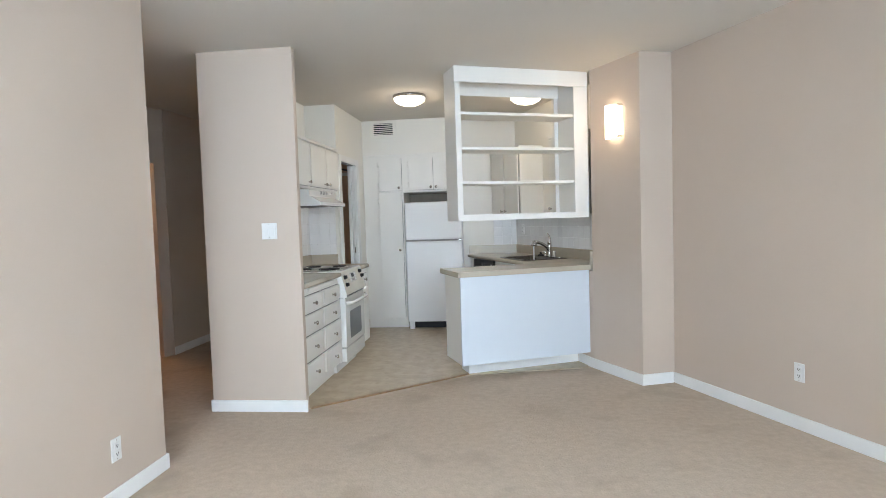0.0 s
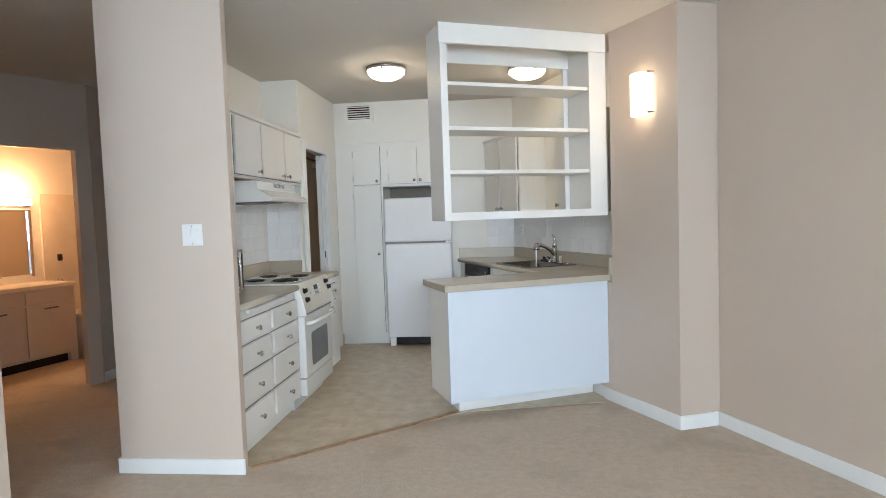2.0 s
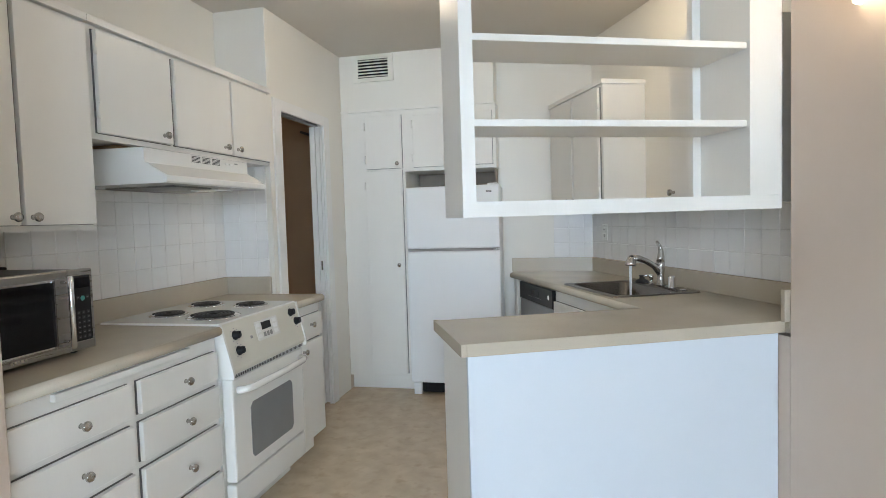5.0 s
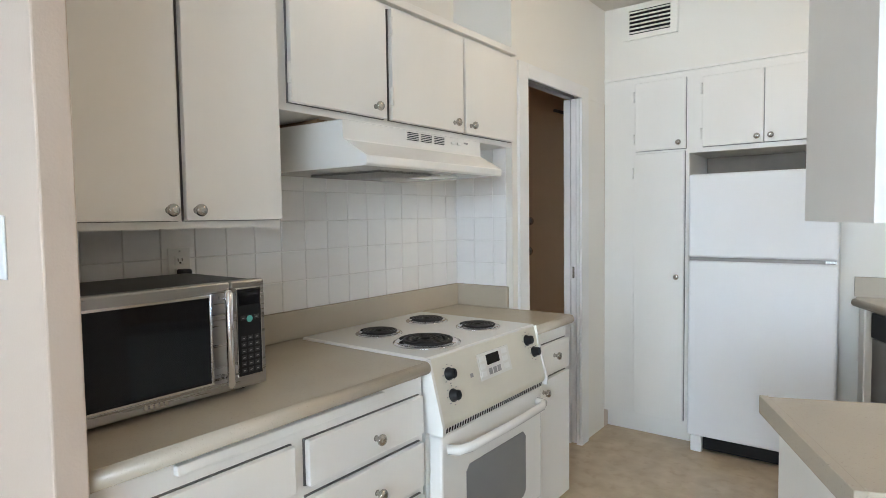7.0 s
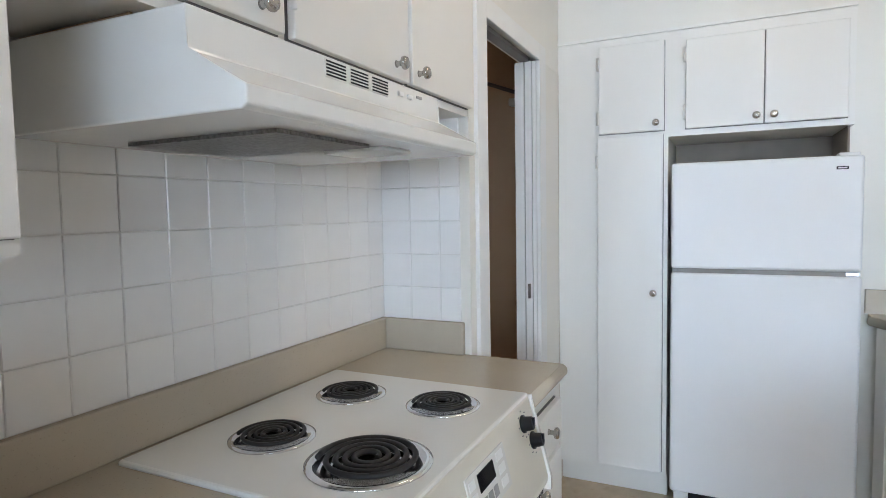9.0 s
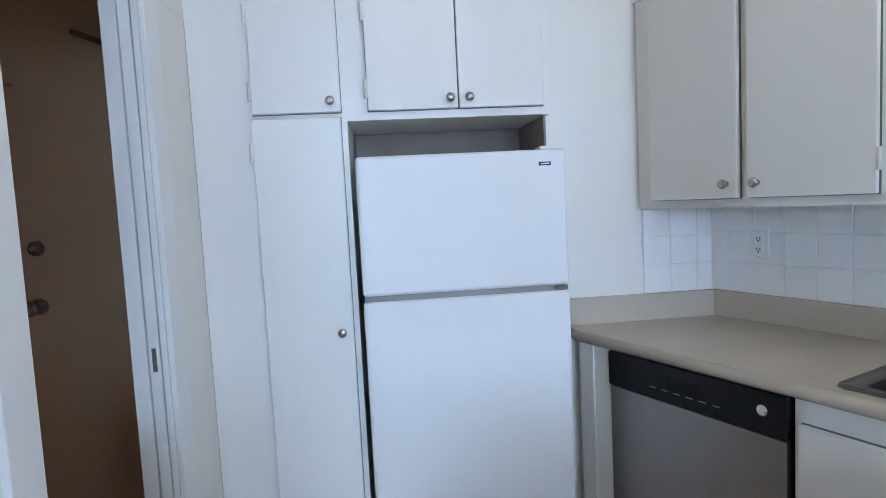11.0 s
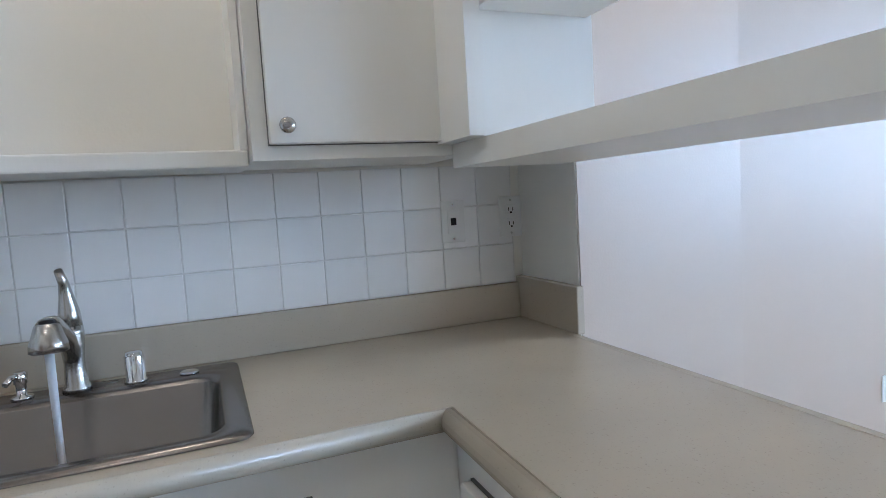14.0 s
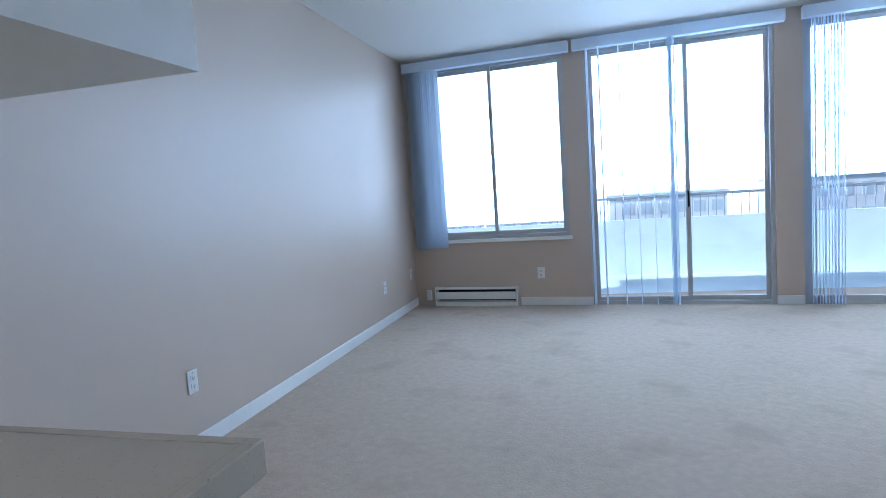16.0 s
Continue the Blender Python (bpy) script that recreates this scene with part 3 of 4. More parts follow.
def plate(name, m, label, kind, group=""):
    """A wall plate, built flat in its own frame: x across, z up, facing -y."""
    ob = thing(name, (0, 0, 0), m, label, "outlet" if "outlet" in name else "switch", group)
    part("cover", B(-0.057 if kind == "double" else -0.036, -0.006, -0.058, 0.057 if kind == "double" else 0.036, 0, 0.058, bevel=0.003), PLASTIC, ob)
    if kind == "double":
        for x in (-0.023, 0.023):
            part("rocker", P([(-0.0062, -0.033), (-0.009, 0.0), (-0.0115, 0.033), (-0.006, 0.033)], "x", x - 0.016, x + 0.016), PLASTIC, ob)
    elif kind == "jack":
        part("jack", B(-0.008, -0.009, -0.010, 0.008, -0.004, 0.010), BLACK, ob)
        part("insert", B(-0.017, -0.008, -0.034, 0.017, -0.004, 0.034, bevel=0.001), PLASTIC, ob)
    else:
        for z in (-0.020, 0.020):
            s = part("socket", B(-0.017, -0.009, z - 0.015, 0.017, -0.004, z + 0.015, bevel=0.003), PLASTIC, ob)
            for x in (-0.007, 0.006):
                part("slot", B(x - 0.0012, -0.0098, z - 0.004, x + 0.0012, -0.0085, z + 0.006), BLACK, s)
            part("slot", B(-0.003, -0.0098, z - 0.011, 0.003, -0.0085, z - 0.006), BLACK, s)
    for z in (-0.047, 0.047):
        part("screw", C((0, -0.0075, z), (0, -0.005, z), 0.003, seg=8), CHROME, ob)
    return ob


def facing(m, x, y, z, turn):
    return m @ pose(x, y, z, 0, 0, turn)


plate("light_switch", facing(KM, -1.468, 4.375, 1.312, 0), "white double rocker light switch on the beige end wall", "double")
plate("wall_outlet", facing(KM, -1.893, 4.95, 1.215, 90), "white wall outlet on the tiles behind the microwave", "duplex")
pg = thing("power_plug", (-1.88, 4.95, 1.20), KM, "black power plug in the outlet behind the microwave", "plug")
part("plug_body", B(-1.884, 4.935, 1.18, -1.845, 4.968, 1.208, bevel=0.006), RUBBER, pg)
part("cord", tube(bmesh.new(), [(-1.85, 4.95, 1.19), (-1.84, 4.945, 1.15), (-1.855, 4.92, 1.05), (-1.86, 4.88, 0.95), (-1.85, 4.85, 0.922)], 0.004, 8), RUBBER, pg)

# ---- kitchen: pantry and fridge ----
pc = thing("pantry_cabinet", (-1.31, 7.8, 0), KM, "built-in white pantry cabinet with a tall and a small door", "cabinet")
part("body", B(-1.57, 7.54, 0.12, -1.068, 8.1, 2.175), CAB, pc)
part("toe_kick", B(-1.57, 7.60, 0, -1.068, 8.1, 0.12), CAB, pc)
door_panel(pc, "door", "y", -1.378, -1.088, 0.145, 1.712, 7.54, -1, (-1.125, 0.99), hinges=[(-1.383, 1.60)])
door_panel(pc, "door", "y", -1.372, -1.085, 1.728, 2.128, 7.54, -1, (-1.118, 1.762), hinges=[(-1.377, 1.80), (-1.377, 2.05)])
oc = thing("fridge_cabinet", (-0.71, 7.8, 1.70), KM, "built-in white cabinet with two doors above the fridge", "cabinet")
part("body", B(-1.068, 7.54, 1.70, -0.37, 8.1, 2.175), CAB, oc)
# added dark boards at back and side, standing in for the niche's shade
part("shade_board", B(-1.062, 7.93, 1.59, -0.381, 7.95, 1.699), NICHESHADE, oc, "dark brown board added for the shade in the niche")
part("shade_board_side", B(-0.389, 7.56, 1.59, -0.381, 7.93, 1.699), NICHESHADE, oc)
part("molding", B(-1.57, 7.528, 2.165, -0.37, 7.54, 2.178), CAB, oc)
door_panel(oc, "door", "y", -0.995, -0.692, 1.728, 2.115, 7.54, -1, (-0.72, 1.76), hinges=[(-1.0, 1.80), (-1.0, 2.05)])
door_panel(oc, "door", "y", -0.688, -0.395, 1.728, 2.115, 7.54, -1, (-0.655, 1.76))

fr = thing("fridge", (-0.70, 7.75, 0), KM, "white top-freezer refrigerator standing in its niche", "refrigerator")
part("body", B(-1.038, 7.525, 0.05, -0.355, 8.06, 1.562, bevel=0.008), FRIDGE, fr)
part("freezer_door", B(-1.047, 7.45, 1.113, -0.346, 7.515, 1.572, bevel=0.012, seg=3), FRIDGE, fr)
part("fridge_door", B(-1.047, 7.45, 0.10, -0.346, 7.515, 1.093, bevel=0.012, seg=3), FRIDGE, fr)
part("gasket", B(-1.04, 7.512, 0.11, -0.36, 7.527, 1.56), LABELGREY, fr)
part("door_gap", B(-1.04, 7.462, 1.09, -0.36, 7.525, 1.116), LABELGREY, fr)
part("hinge", B(-0.40, 7.455, 1.096, -0.352, 7.50, 1.110), CHROME, fr)
part("top_hinge", B(-0.43, 7.46, 1.572, -0.36, 7.53, 1.584, bevel=0.003), PLASTIC, fr)
part("kick_grille", B(-1.03, 7.49, 0.02, -0.37, 7.53, 0.095), BLACK, fr)
for x in (-1.0, -0.42):
    part("foot", B(x - 0.03, 7.462, 0.006, x + 0.03, 7.50, 0.098, bevel=0.005), FRIDGE, fr)
bd = part("badge", B(-0.440, 7.446, 1.518, -0.400, 7.451, 1.530), BLACK, fr)
part("badge_bar", B(-0.435, 7.445, 1.5215, -0.405, 7.447, 1.5265), PLASTIC, bd)

vt = thing("air_vent", (-1.295, 7.53, 2.49), KM @ pose(-0.01, 0, 0.032), "white metal air vent grille high on the wall", "vent")
part("frame", box(box(box(B(-1.445, 7.526, 2.36, -1.125, 7.54, 2.39), -1.445, 7.526, 2.53, -1.125, 7.54, 2.56), -1.445, 7.526, 2.39, -1.405, 7.54, 2.53), -1.165, 7.526, 2.39, -1.125, 7.54, 2.53), WHITEWALL, vt)
part("backing", B(-1.405, 7.536, 2.39, -1.165, 7.539, 2.53), BLACK, vt)
for i in range(6):
    z = 2.398 + i * 0.0235
    part("slat", P([(7.527, z), (7.529, z - 0.002), (7.536, z + 0.008), (7.534, z + 0.010)], "x", -1.405, -1.165), WHITEWALL, vt)

# pocket door, casing and entrance
pd = thing("pocket_door", (-1.608, 7.2, 0), KM, "white pocket door, slid back into the wall", "door")
part("leaf", B(-1.623, 7.168, 0.012, -1.593, 7.50, 2.02, bevel=0.002), TRIM, pd)
part("edge_pull", B(-1.614, 7.1665, 0.99, -1.602, 7.169, 1.055), NICKEL, pd, "metal edge pull")
solid("trim_pocket_jamb", B(-1.589, 7.165, 0, -1.572, 7.21, 2.018, bevel=0.002), TRIM, KM, "white split jamb of the pocket door", "door frame")
solid("trim_pocket_jamb_2", B(-1.668, 7.165, 0, -1.627, 7.21, 2.018, bevel=0.002), TRIM, KM, "white split jamb of the pocket door", "door frame")
solid("trim_pocket_left", B(-1.572, 6.46, 0, -1.556, 6.55, 2.09, bevel=0.003), TRIM, KM, "white casing of the pocket door", "door frame")
solid("trim_pocket_right", B(-1.572, 7.17, 0, -1.556, 7.265, 2.09, bevel=0.003), TRIM, KM, "white casing of the pocket door", "door frame")
solid("trim_pocket_head", B(-1.572, 6.55, 2.02, -1.556, 7.17, 2.09, bevel=0.003), TRIM, KM, "white casing above the pocket door", "door frame")
solid("trim_pocket_track", B(-1.64, 6.52, 2.018, -1.60, 7.165, 2.035), LABELGREY, KM, "metal track above the pocket door", "door frame")
ed = thing("entrance_door", (-2.02, 7.92, 0), KM, "tall brown painted entrance door, closed", "door")
part("leaf", B(-2.42, 7.895, 0.01, -1.69, 7.94, 2.37, bevel=0.003), DOORPAINT, ed)
part("door_knob", lathe(bmesh.new(), (-2.30, 7.895, 1.09), (0, -1, 0), [(0.032, 0), (0.03, 0.008), (0.012, 0.012), (0.012, 0.035), (0.026, 0.045), (0.028, 0.06), (0.015, 0.068)]), NICKEL, ed, "round nickel door knob")
part("deadbolt", lathe(bmesh.new(), (-2.29, 7.895, 1.315), (0, -1, 0), [(0.03, 0), (0.028, 0.012), (0.012, 0.016), (0.01, 0.03)]), NICKEL, ed, "nickel deadbolt")
part("latch_plate", B(-2.40, 7.89, 1.07, -2.385, 7.896, 1.11), DARKWOOD, ed)
part("hook", tube(bmesh.new(), [(-2.33, 7.895, 1.93), (-2.33, 7.855, 1.92), (-2.29, 7.845, 1.92)], 0.005), WOOD, ed, "small brass hook")
part("closer_arm", tube(bmesh.new(), [(-2.06, 7.83, 2.10), (-1.90, 7.86, 2.04), (-1.80, 7.89, 2.03)], 0.011), DARKWOOD, ed, "brown door closer arm")
part("closer_box", B(-1.93, 7.84, 1.965, -1.72, 7.896, 2.005, bevel=0.004), ALMOND, ed, "pale door closer box")
for x0, x1 in ((-2.49, -2.422), (-1.688, -1.672)):
    solid("trim_entrance", B(x0, 7.875, 0, x1, 7.94, 2.42), DARKWOOD, KM, "dark frame of the entrance door", "door frame")
solid("trim_entrance_head", B(-2.422, 7.875, 2.372, -1.688, 7.94, 2.42), DARKWOOD, KM, "dark head of the entrance door frame", "door frame")

# ---- kitchen: sink side ----
bc = thing("sink_cabinet", (3.1, 5.8, 0), SM, "white base cabinet with two doors under the sink", "cabinet")
part("face_frame", B(2.862, 5.212, 0.11, 2.882, 6.278, 0.873), CAB, bc)
part("side_panel", B(2.882, 6.26, 0.11, 3.42, 6.278, 0.873), CAB, bc)
part("side_panel", B(2.882, 5.26, 0.11, 3.42, 5.278, 0.873), CAB, bc)
part("bottom", B(2.882, 5.278, 0.11, 3.42, 6.26, 0.13), CAB, bc)
part("toe_kick", B(2.93, 5.26, 0, 2.95, 6.278, 0.11), CAB, bc)
door_panel(bc, "door", "x", 5.868, 6.258, 0.14, 0.806, 2.862, -1, (5.905, 0.765))
door_panel(bc, "door", "x", 5.47, 5.862, 0.14, 0.806, 2.862, -1, (5.83, 0.765))
dw = thing("dishwasher", (3.1, 6.6, 0), SM, "stainless dishwasher with a black control strip", "dishwasher")
part("body", B(2.87, 6.292, 0.1, 3.40, 6.908, 0.868), BLACK, dw)
part("door", B(2.848, 6.292, 0.12, 2.87, 6.908, 0.745, bevel=0.004), STEELDARK, dw, "brushed steel door")
cs = part("control_strip", B(2.843, 6.288, 0.748, 2.87, 6.912, 0.868, bevel=0.006), BLACK, dw)
part("grip", B(2.8425, 6.53, 0.80, 2.8445, 6.66, 0.835, bevel=0.002), GLASSBLACK, cs)
part("badge", lathe(bmesh.new(), (2.8435, 6.355, 0.815), (-1, 0, 0), [(0.016, 0), (0.016, 0.002), (0.012, 0.003)], 20), CHROME, cs, "round silver badge")
for i in range(6):
    part("mark", B(2.8425, 6.48 + i * 0.045, 0.785, 2.8435, 6.505 + i * 0.045, 0.788), LABELGREY, cs)
part("toe_panel", B(2.91, 6.292, 0, 2.93, 6.908, 0.1), BLACK, dw)
ep = thing("end_panel", (3.0, 7.0, 0), SM, "white cabinet end panel between dishwasher and fridge", "panel")
part("board", P([(2.855, 6.914), (2.855, 7.06), (2.90, 7.12), (3.25, 6.96), (3.25, 6.914)], "z", 0, 0.873), CAB, ep)
part("edge", B(2.848, 6.99, 0, 2.856, 7.005, 0.873), CAB, ep)

wt = thing("corner_worktop", (3.0, 5.2, 0.875), SM, "speckled cream laminate worktop over sink run and peninsula", "worktop")
part("slab", P([(2.84, 6.172), (2.84, 7.07), (2.872, 7.14), (3.43, 6.90), (3.43, 6.172)], "z", 0.875, 0.915), LAMINATE, wt)
part("slab", P([(1.923, 4.774), (3.148, 4.774), (3.148, 4.739), (3.43, 4.739), (3.43, 5.57), (2.84, 5.57), (2.84, 5.225), (1.923, 5.25)], "z", 0.875, 0.915), LAMINATE, wt)
part("slab", box(B(2.84, 5.57, 0.875, 2.90, 6.172, 0.915), 3.34, 5.57, 0.875, 3.43, 6.172, 0.915), LAMINATE, wt)
part("rounded_edge", worktop_edge(bmesh.new(), [(2.84, 7.07, 0.895), (2.84, 5.235, 0.895)]), LAMINATE, wt)
part("rounded_edge", worktop_edge(bmesh.new(), [(2.85, 5.235, 0.895), (1.923, 5.25, 0.895)]), LAMINATE, wt)
part("square_edge", B(1.905, 4.758, 0.872, 1.925, 5.262, 0.916, bevel=0.002), LAMINATE, wt)
part("square_edge", B(1.925, 4.758, 0.872, 3.148, 4.776, 0.916, bevel=0.002), LAMINATE, wt)
part("backsplash_lip", B(3.408, 4.762, 0.915, 3.43, 6.93, 1.017, bevel=0.004), LAMINATE, wt)
part("backsplash_lip", B(3.13, 4.739, 0.915, 3.43, 4.761, 1.035, bevel=0.003), LAMINATE, wt)
bl = part("backsplash_lip", P([(2.872, 7.165), (3.428, 6.917), (3.420, 6.895), (2.865, 7.143)], "z", 0.915, 1.017), LAMINATE, wt)

# sink with its bowl
sk = thing("kitchen_sink", (3.11, 5.87, 0.915), SM, "stainless steel drop-in single-bowl sink", "sink")


def rounded(x0, y0, x1, y1, r, n=6):
    pts = []
    for cx, cy, a0 in ((x1 - r, y1 - r, 0), (x0 + r, y1 - r, 90), (x0 + r, y0 + r, 180), (x1 - r, y0 + r, 270)):
        for i in range(n + 1):
            a = radians(a0 + 90 * i / n)
            pts.append((cx + r * math.cos(a), cy + r * math.sin(a)))
    return pts


sb = bmesh.new()
loops = []
for pts, z in ((rounded(2.872, 5.545, 3.365, 6.195, 0.03), 0.916), (rounded(2.874, 5.547, 3.363, 6.193, 0.03), 0.922), (rounded(2.91, 5.585, 3.27, 6.155, 0.05), 0.921), (rounded(2.916, 5.591, 3.264, 6.149, 0.05), 0.912),
               (rounded(2.928, 5.603, 3.25, 6.137, 0.05), 0.79), (rounded(2.95, 5.625, 3.228, 6.115, 0.05), 0.765), (rounded(3.07, 5.85, 3.11, 5.89, 0.019), 0.760)):
    loops.append([sb.verts.new((x, y, z)) for x, y in pts])
for a, b in zip(loops, loops[1:]):
    for i in range(len(a)):
        sb.faces.new((a[i], a[(i + 1) % len(a)], b[(i + 1) % len(a)], b[i])).smooth = True
sb.faces.new(loops[-1])
part("bowl", sb, SINKSTEEL, sk)
part("drain", lathe(bmesh.new(), (3.09, 5.87, 0.761), (0, 0, 1), [(0.042, 0), (0.042, 0.002), (0.03, 0.003), (0.012, 0.001)], 24), CHROME, sk, "chrome drain")
part("hole_cap", lathe(bmesh.new(), (3.32, 5.648, 0.922), (0, 0, 1), [(0.02, 0), (0.02, 0.003), (0.016, 0.005)], 20), CHROME, sk, "round chrome hole cap")
fa = thing("kitchen_faucet", (3.32, 5.86, 0.922), SM, "brushed nickel pull-out kitchen faucet with its lever up", "faucet")
part("base", lathe(bmesh.new(), (3.32, 5.86, 0.922), (0, 0, 1), [(0.027, 0), (0.026, 0.008), (0.021, 0.015), (0.019, 0.06), (0.022, 0.09), (0.024, 0.12), (0.022, 0.135)], 24), NICKEL, fa)
part("spout", tube(bmesh.new(), [(3.315, 5.86, 0.99), (3.28, 5.86, 1.035), (3.23, 5.86, 1.065), (3.18, 5.86, 1.083), (3.145, 5.86, 1.083)], 0.016, 14, [0.016, 0.017, 0.016, 0.018, 0.021]), NICKEL, fa)
hdp = part("spray_head", lathe(bmesh.new(), (3.142, 5.86, 1.094), (-0.12, 0, -1), [(0.010, 0), (0.020, 0.004), (0.024, 0.018), (0.030, 0.036), (0.031, 0.050), (0.026, 0.053)], 24), NICKEL, fa)
part("spray_button", lathe(bmesh.new(), (3.142, 5.86, 1.093), (0, 0, 1), [(0.013, 0), (0.012, 0.005), (0.006, 0.007)], 16), BLACK, hdp, "black button")
part("lever", tube(bmesh.new(), [(3.32, 5.86, 1.05), (3.322, 5.86, 1.085), (3.325, 5.862, 1.115), (3.318, 5.863, 1.145), (3.300, 5.866, 1.172)], 0.012, 12, [0.023, 0.020, 0.014, 0.010, 0.008]), NICKEL, fa)
ws = thing("water_stream", (3.135, 5.86, 0.77), SM, "thin stream of running tap water", "water")
part("stream", lathe(bmesh.new(), (3.135, 5.86, 1.043), (0, 0, -1), [(0.0075, 0), (0.007, 0.06), (0.006, 0.15), (0.0065, 0.24), (0.009, 0.278)], 14), WATER, ws)
sd = thing("soap_dispenser", (3.32, 5.955, 0.922), SM, "small chrome soap dispenser on the sink ledge", "dispenser")
part("base", lathe(bmesh.new(), (3.32, 5.955, 0.922), (0, 0, 1), [(0.02, 0), (0.019, 0.005), (0.010, 0.008), (0.010, 0.03), (0.013, 0.032), (0.013, 0.05), (0.009, 0.055)]), CHROME, sd)
part("nozzle", tube(bmesh.new(), [(3.32, 5.955, 0.970), (3.295, 5.965, 0.970), (3.28, 5.97, 0.962)], 0.006), CHROME, sd)
ag = thing("air_gap", (3.32, 5.752, 0.922), SM, "chrome dishwasher air gap cap on the sink ledge", "air gap")
part("cap", lathe(bmesh.new(), (3.32, 5.752, 0.922), (0, 0, 1), [(0.023, 0), (0.022, 0.004), (0.0195, 0.006), (0.0195, 0.055), (0.016, 0.064), (0.006, 0.066)], 24), CHROME, ag)
st = thing("sink_stopper", (3.315, 6.05, 0.922), SM, "black rubber sink stopper on the sink ledge", "stopper")
part("disc", lathe(bmesh.new(), (3.315, 6.05, 0.922), (0, 0, 1), [(0.038, 0), (0.039, 0.006), (0.030, 0.014), (0.016, 0.019), (0.014, 0.034), (0.018, 0.038), (0.016, 0.042)], 24), RUBBER, st)

# wall cabinets over the sink
w1 = thing("wall_cabinet", (3.29, 6.6, 1.348), SM, "white two-door wall cabinet over the dishwasher", "cabinet")
part("body", P([(3.15, 6.19), (3.43, 6.19), (3.43, 6.90), (3.15, 7.028)], "z", 1.348, 2.12), CAB, w1)
part("cornice", P([(3.135, 6.18), (3.43, 6.18), (3.43, 6.90), (3.135, 7.034)], "z", 2.12, 2.147), CAB, w1)
door_panel(w1, "door", "x", 6.608, 6.955, 1.378, 2.10, 3.15, -1, (6.645, 1.425))
door_panel(w1, "door", "x", 6.216, 6.575, 1.378, 2.10, 3.15, -1, (6.54, 1.425), hinges=[(6.208, 1.47), (6.208, 2.0)])
w2 = thing("wall_cabinet", (3.29, 5.25, 1.36), SM, "white one-door wall cabinet over the worktop corner", "cabinet")
part("body", B(3.15, 5.02, 1.365, 3.43, 5.49, 2.12), CAB, w2)
part("cornice", B(3.135, 5.02, 2.12, 3.43, 5.50, 2.147), CAB, w2)
door_panel(w2, "door", "x", 5.052, 5.458, 1.395, 2.10, 3.15, -1, (5.425, 1.428))
sh = thing("wall_shelf", (3.35, 5.84, 1.36), SM, "white open shelf between the wall cabinets", "shelf")
part("board", B(3.225, 5.492, 1.36, 3.43, 6.188, 1.395, bevel=0.004), CAB, sh)
part("side", B(3.225, 5.492, 1.395, 3.43, 5.508, 2.10), CAB, sh)

# peninsula
pn = thing("peninsula_cabinet", (2.5, 5.0, 0), SM, "white peninsula cabinet with a plain panel to the living room", "cabinet")
part("front_panel", B(1.935, 4.79, 0.128, 3.146, 4.812, 0.872), PENPANEL, pn, "smooth white back panel with blue daylight in its colour")
part("body", box(B(1.935, 4.812, 0.128, 1.955, 5.21, 0.872), 1.955, 5.19, 0.128, 2.88, 5.21, 0.872), CAB, pn)
part("bottom", B(1.955, 4.812, 0.128, 3.14, 5.19, 0.148), CAB, pn)
part("toe_kick", B(2.06, 4.985, 0, 3.137, 5.005, 0.128), TRIM, pn)
part("toe_side", B(2.06, 5.005, 0, 2.08, 5.18, 0.128), TRIM, pn)
door_panel(pn, "door", "y", 2.40, 2.80, 0.18, 0.80, 5.21, 1, (2.45, 0.76))
door_panel(pn, "door", "y", 1.98, 2.38, 0.18, 0.80, 5.21, 1, (2.33, 0.76))

# open shelving above the peninsula
ub = thing("open_shelving", (2.53, 4.95, 1.335), SM, "white open-backed shelving unit hung from the ceiling", "shelving")
part("bottom_board", B(1.976, 4.775, 1.337, 3.15, 5.062, 1.388), CAB, ub)
part("side_panel", B(1.930, 4.79, 1.337, 1.976, 5.062, H - 0.001), CAB, ub)
part("face_stile", B(1.930, 4.775, 1.337, 1.976, 4.79, 2.47), CAB, ub)
part("wide_stile", B(3.015, 4.775, 1.389, 3.149, 4.795, 2.47), CAB, ub, "wide white stile against the wall")
part("top_rail", B(1.922, 4.768, 2.47, 3.149, 4.795, H - 0.001, bevel=0.003), CAB, ub)
part("inner_panel", B(3.015, 4.795, 1.389, 3.035, 5.062, H - 0.001), CAB, ub)
part("back_rail", B(1.976, 5.048, 2.42, 3.014, 5.062, H - 0.001), CAB, ub)
part("back_stile", B(2.98, 5.063, 1.389, 3.149, 5.098, H - 0.001), CAB, ub)
for z in (1.652, 1.935, 2.222):
    part("shelf_board", B(1.976, 4.79, z - 0.012, 3.014, 5.058, z + 0.012, bevel=0.002), CAB, ub)


# lamps
def ceiling_light(m, x, y, label):
    o = thing("ceiling_light", (x, y, H - 0.1), m, label, "lamp", "flush ceiling lights")
    part("pan", lathe(bmesh.new(), (x, y, H), (0, 0, -1), [(0.165, 0), (0.165, 0.02), (0.16, 0.026)], 40), NICKEL, o, "brushed metal rim")
    part("shade", lathe(bmesh.new(), (x, y, H - 0.026), (0, 0, -1), [(0.155, 0), (0.150, 0.02), (0.128, 0.045), (0.09, 0.063), (0.04, 0.073), (0.008, 0.075)], 40), SHADE, o, "glowing white glass bowl").visible_shadow = False
    for a in range(3):
        an = a * 2.094 + 0.5
        part("clip", B(x + 0.157 * math.cos(an) - 0.008, y + 0.157 * math.sin(an) - 0.008, H - 0.05, x + 0.157 * math.cos(an) + 0.008, y + 0.157 * math.sin(an) + 0.008, H - 0.02), NICKEL, o)


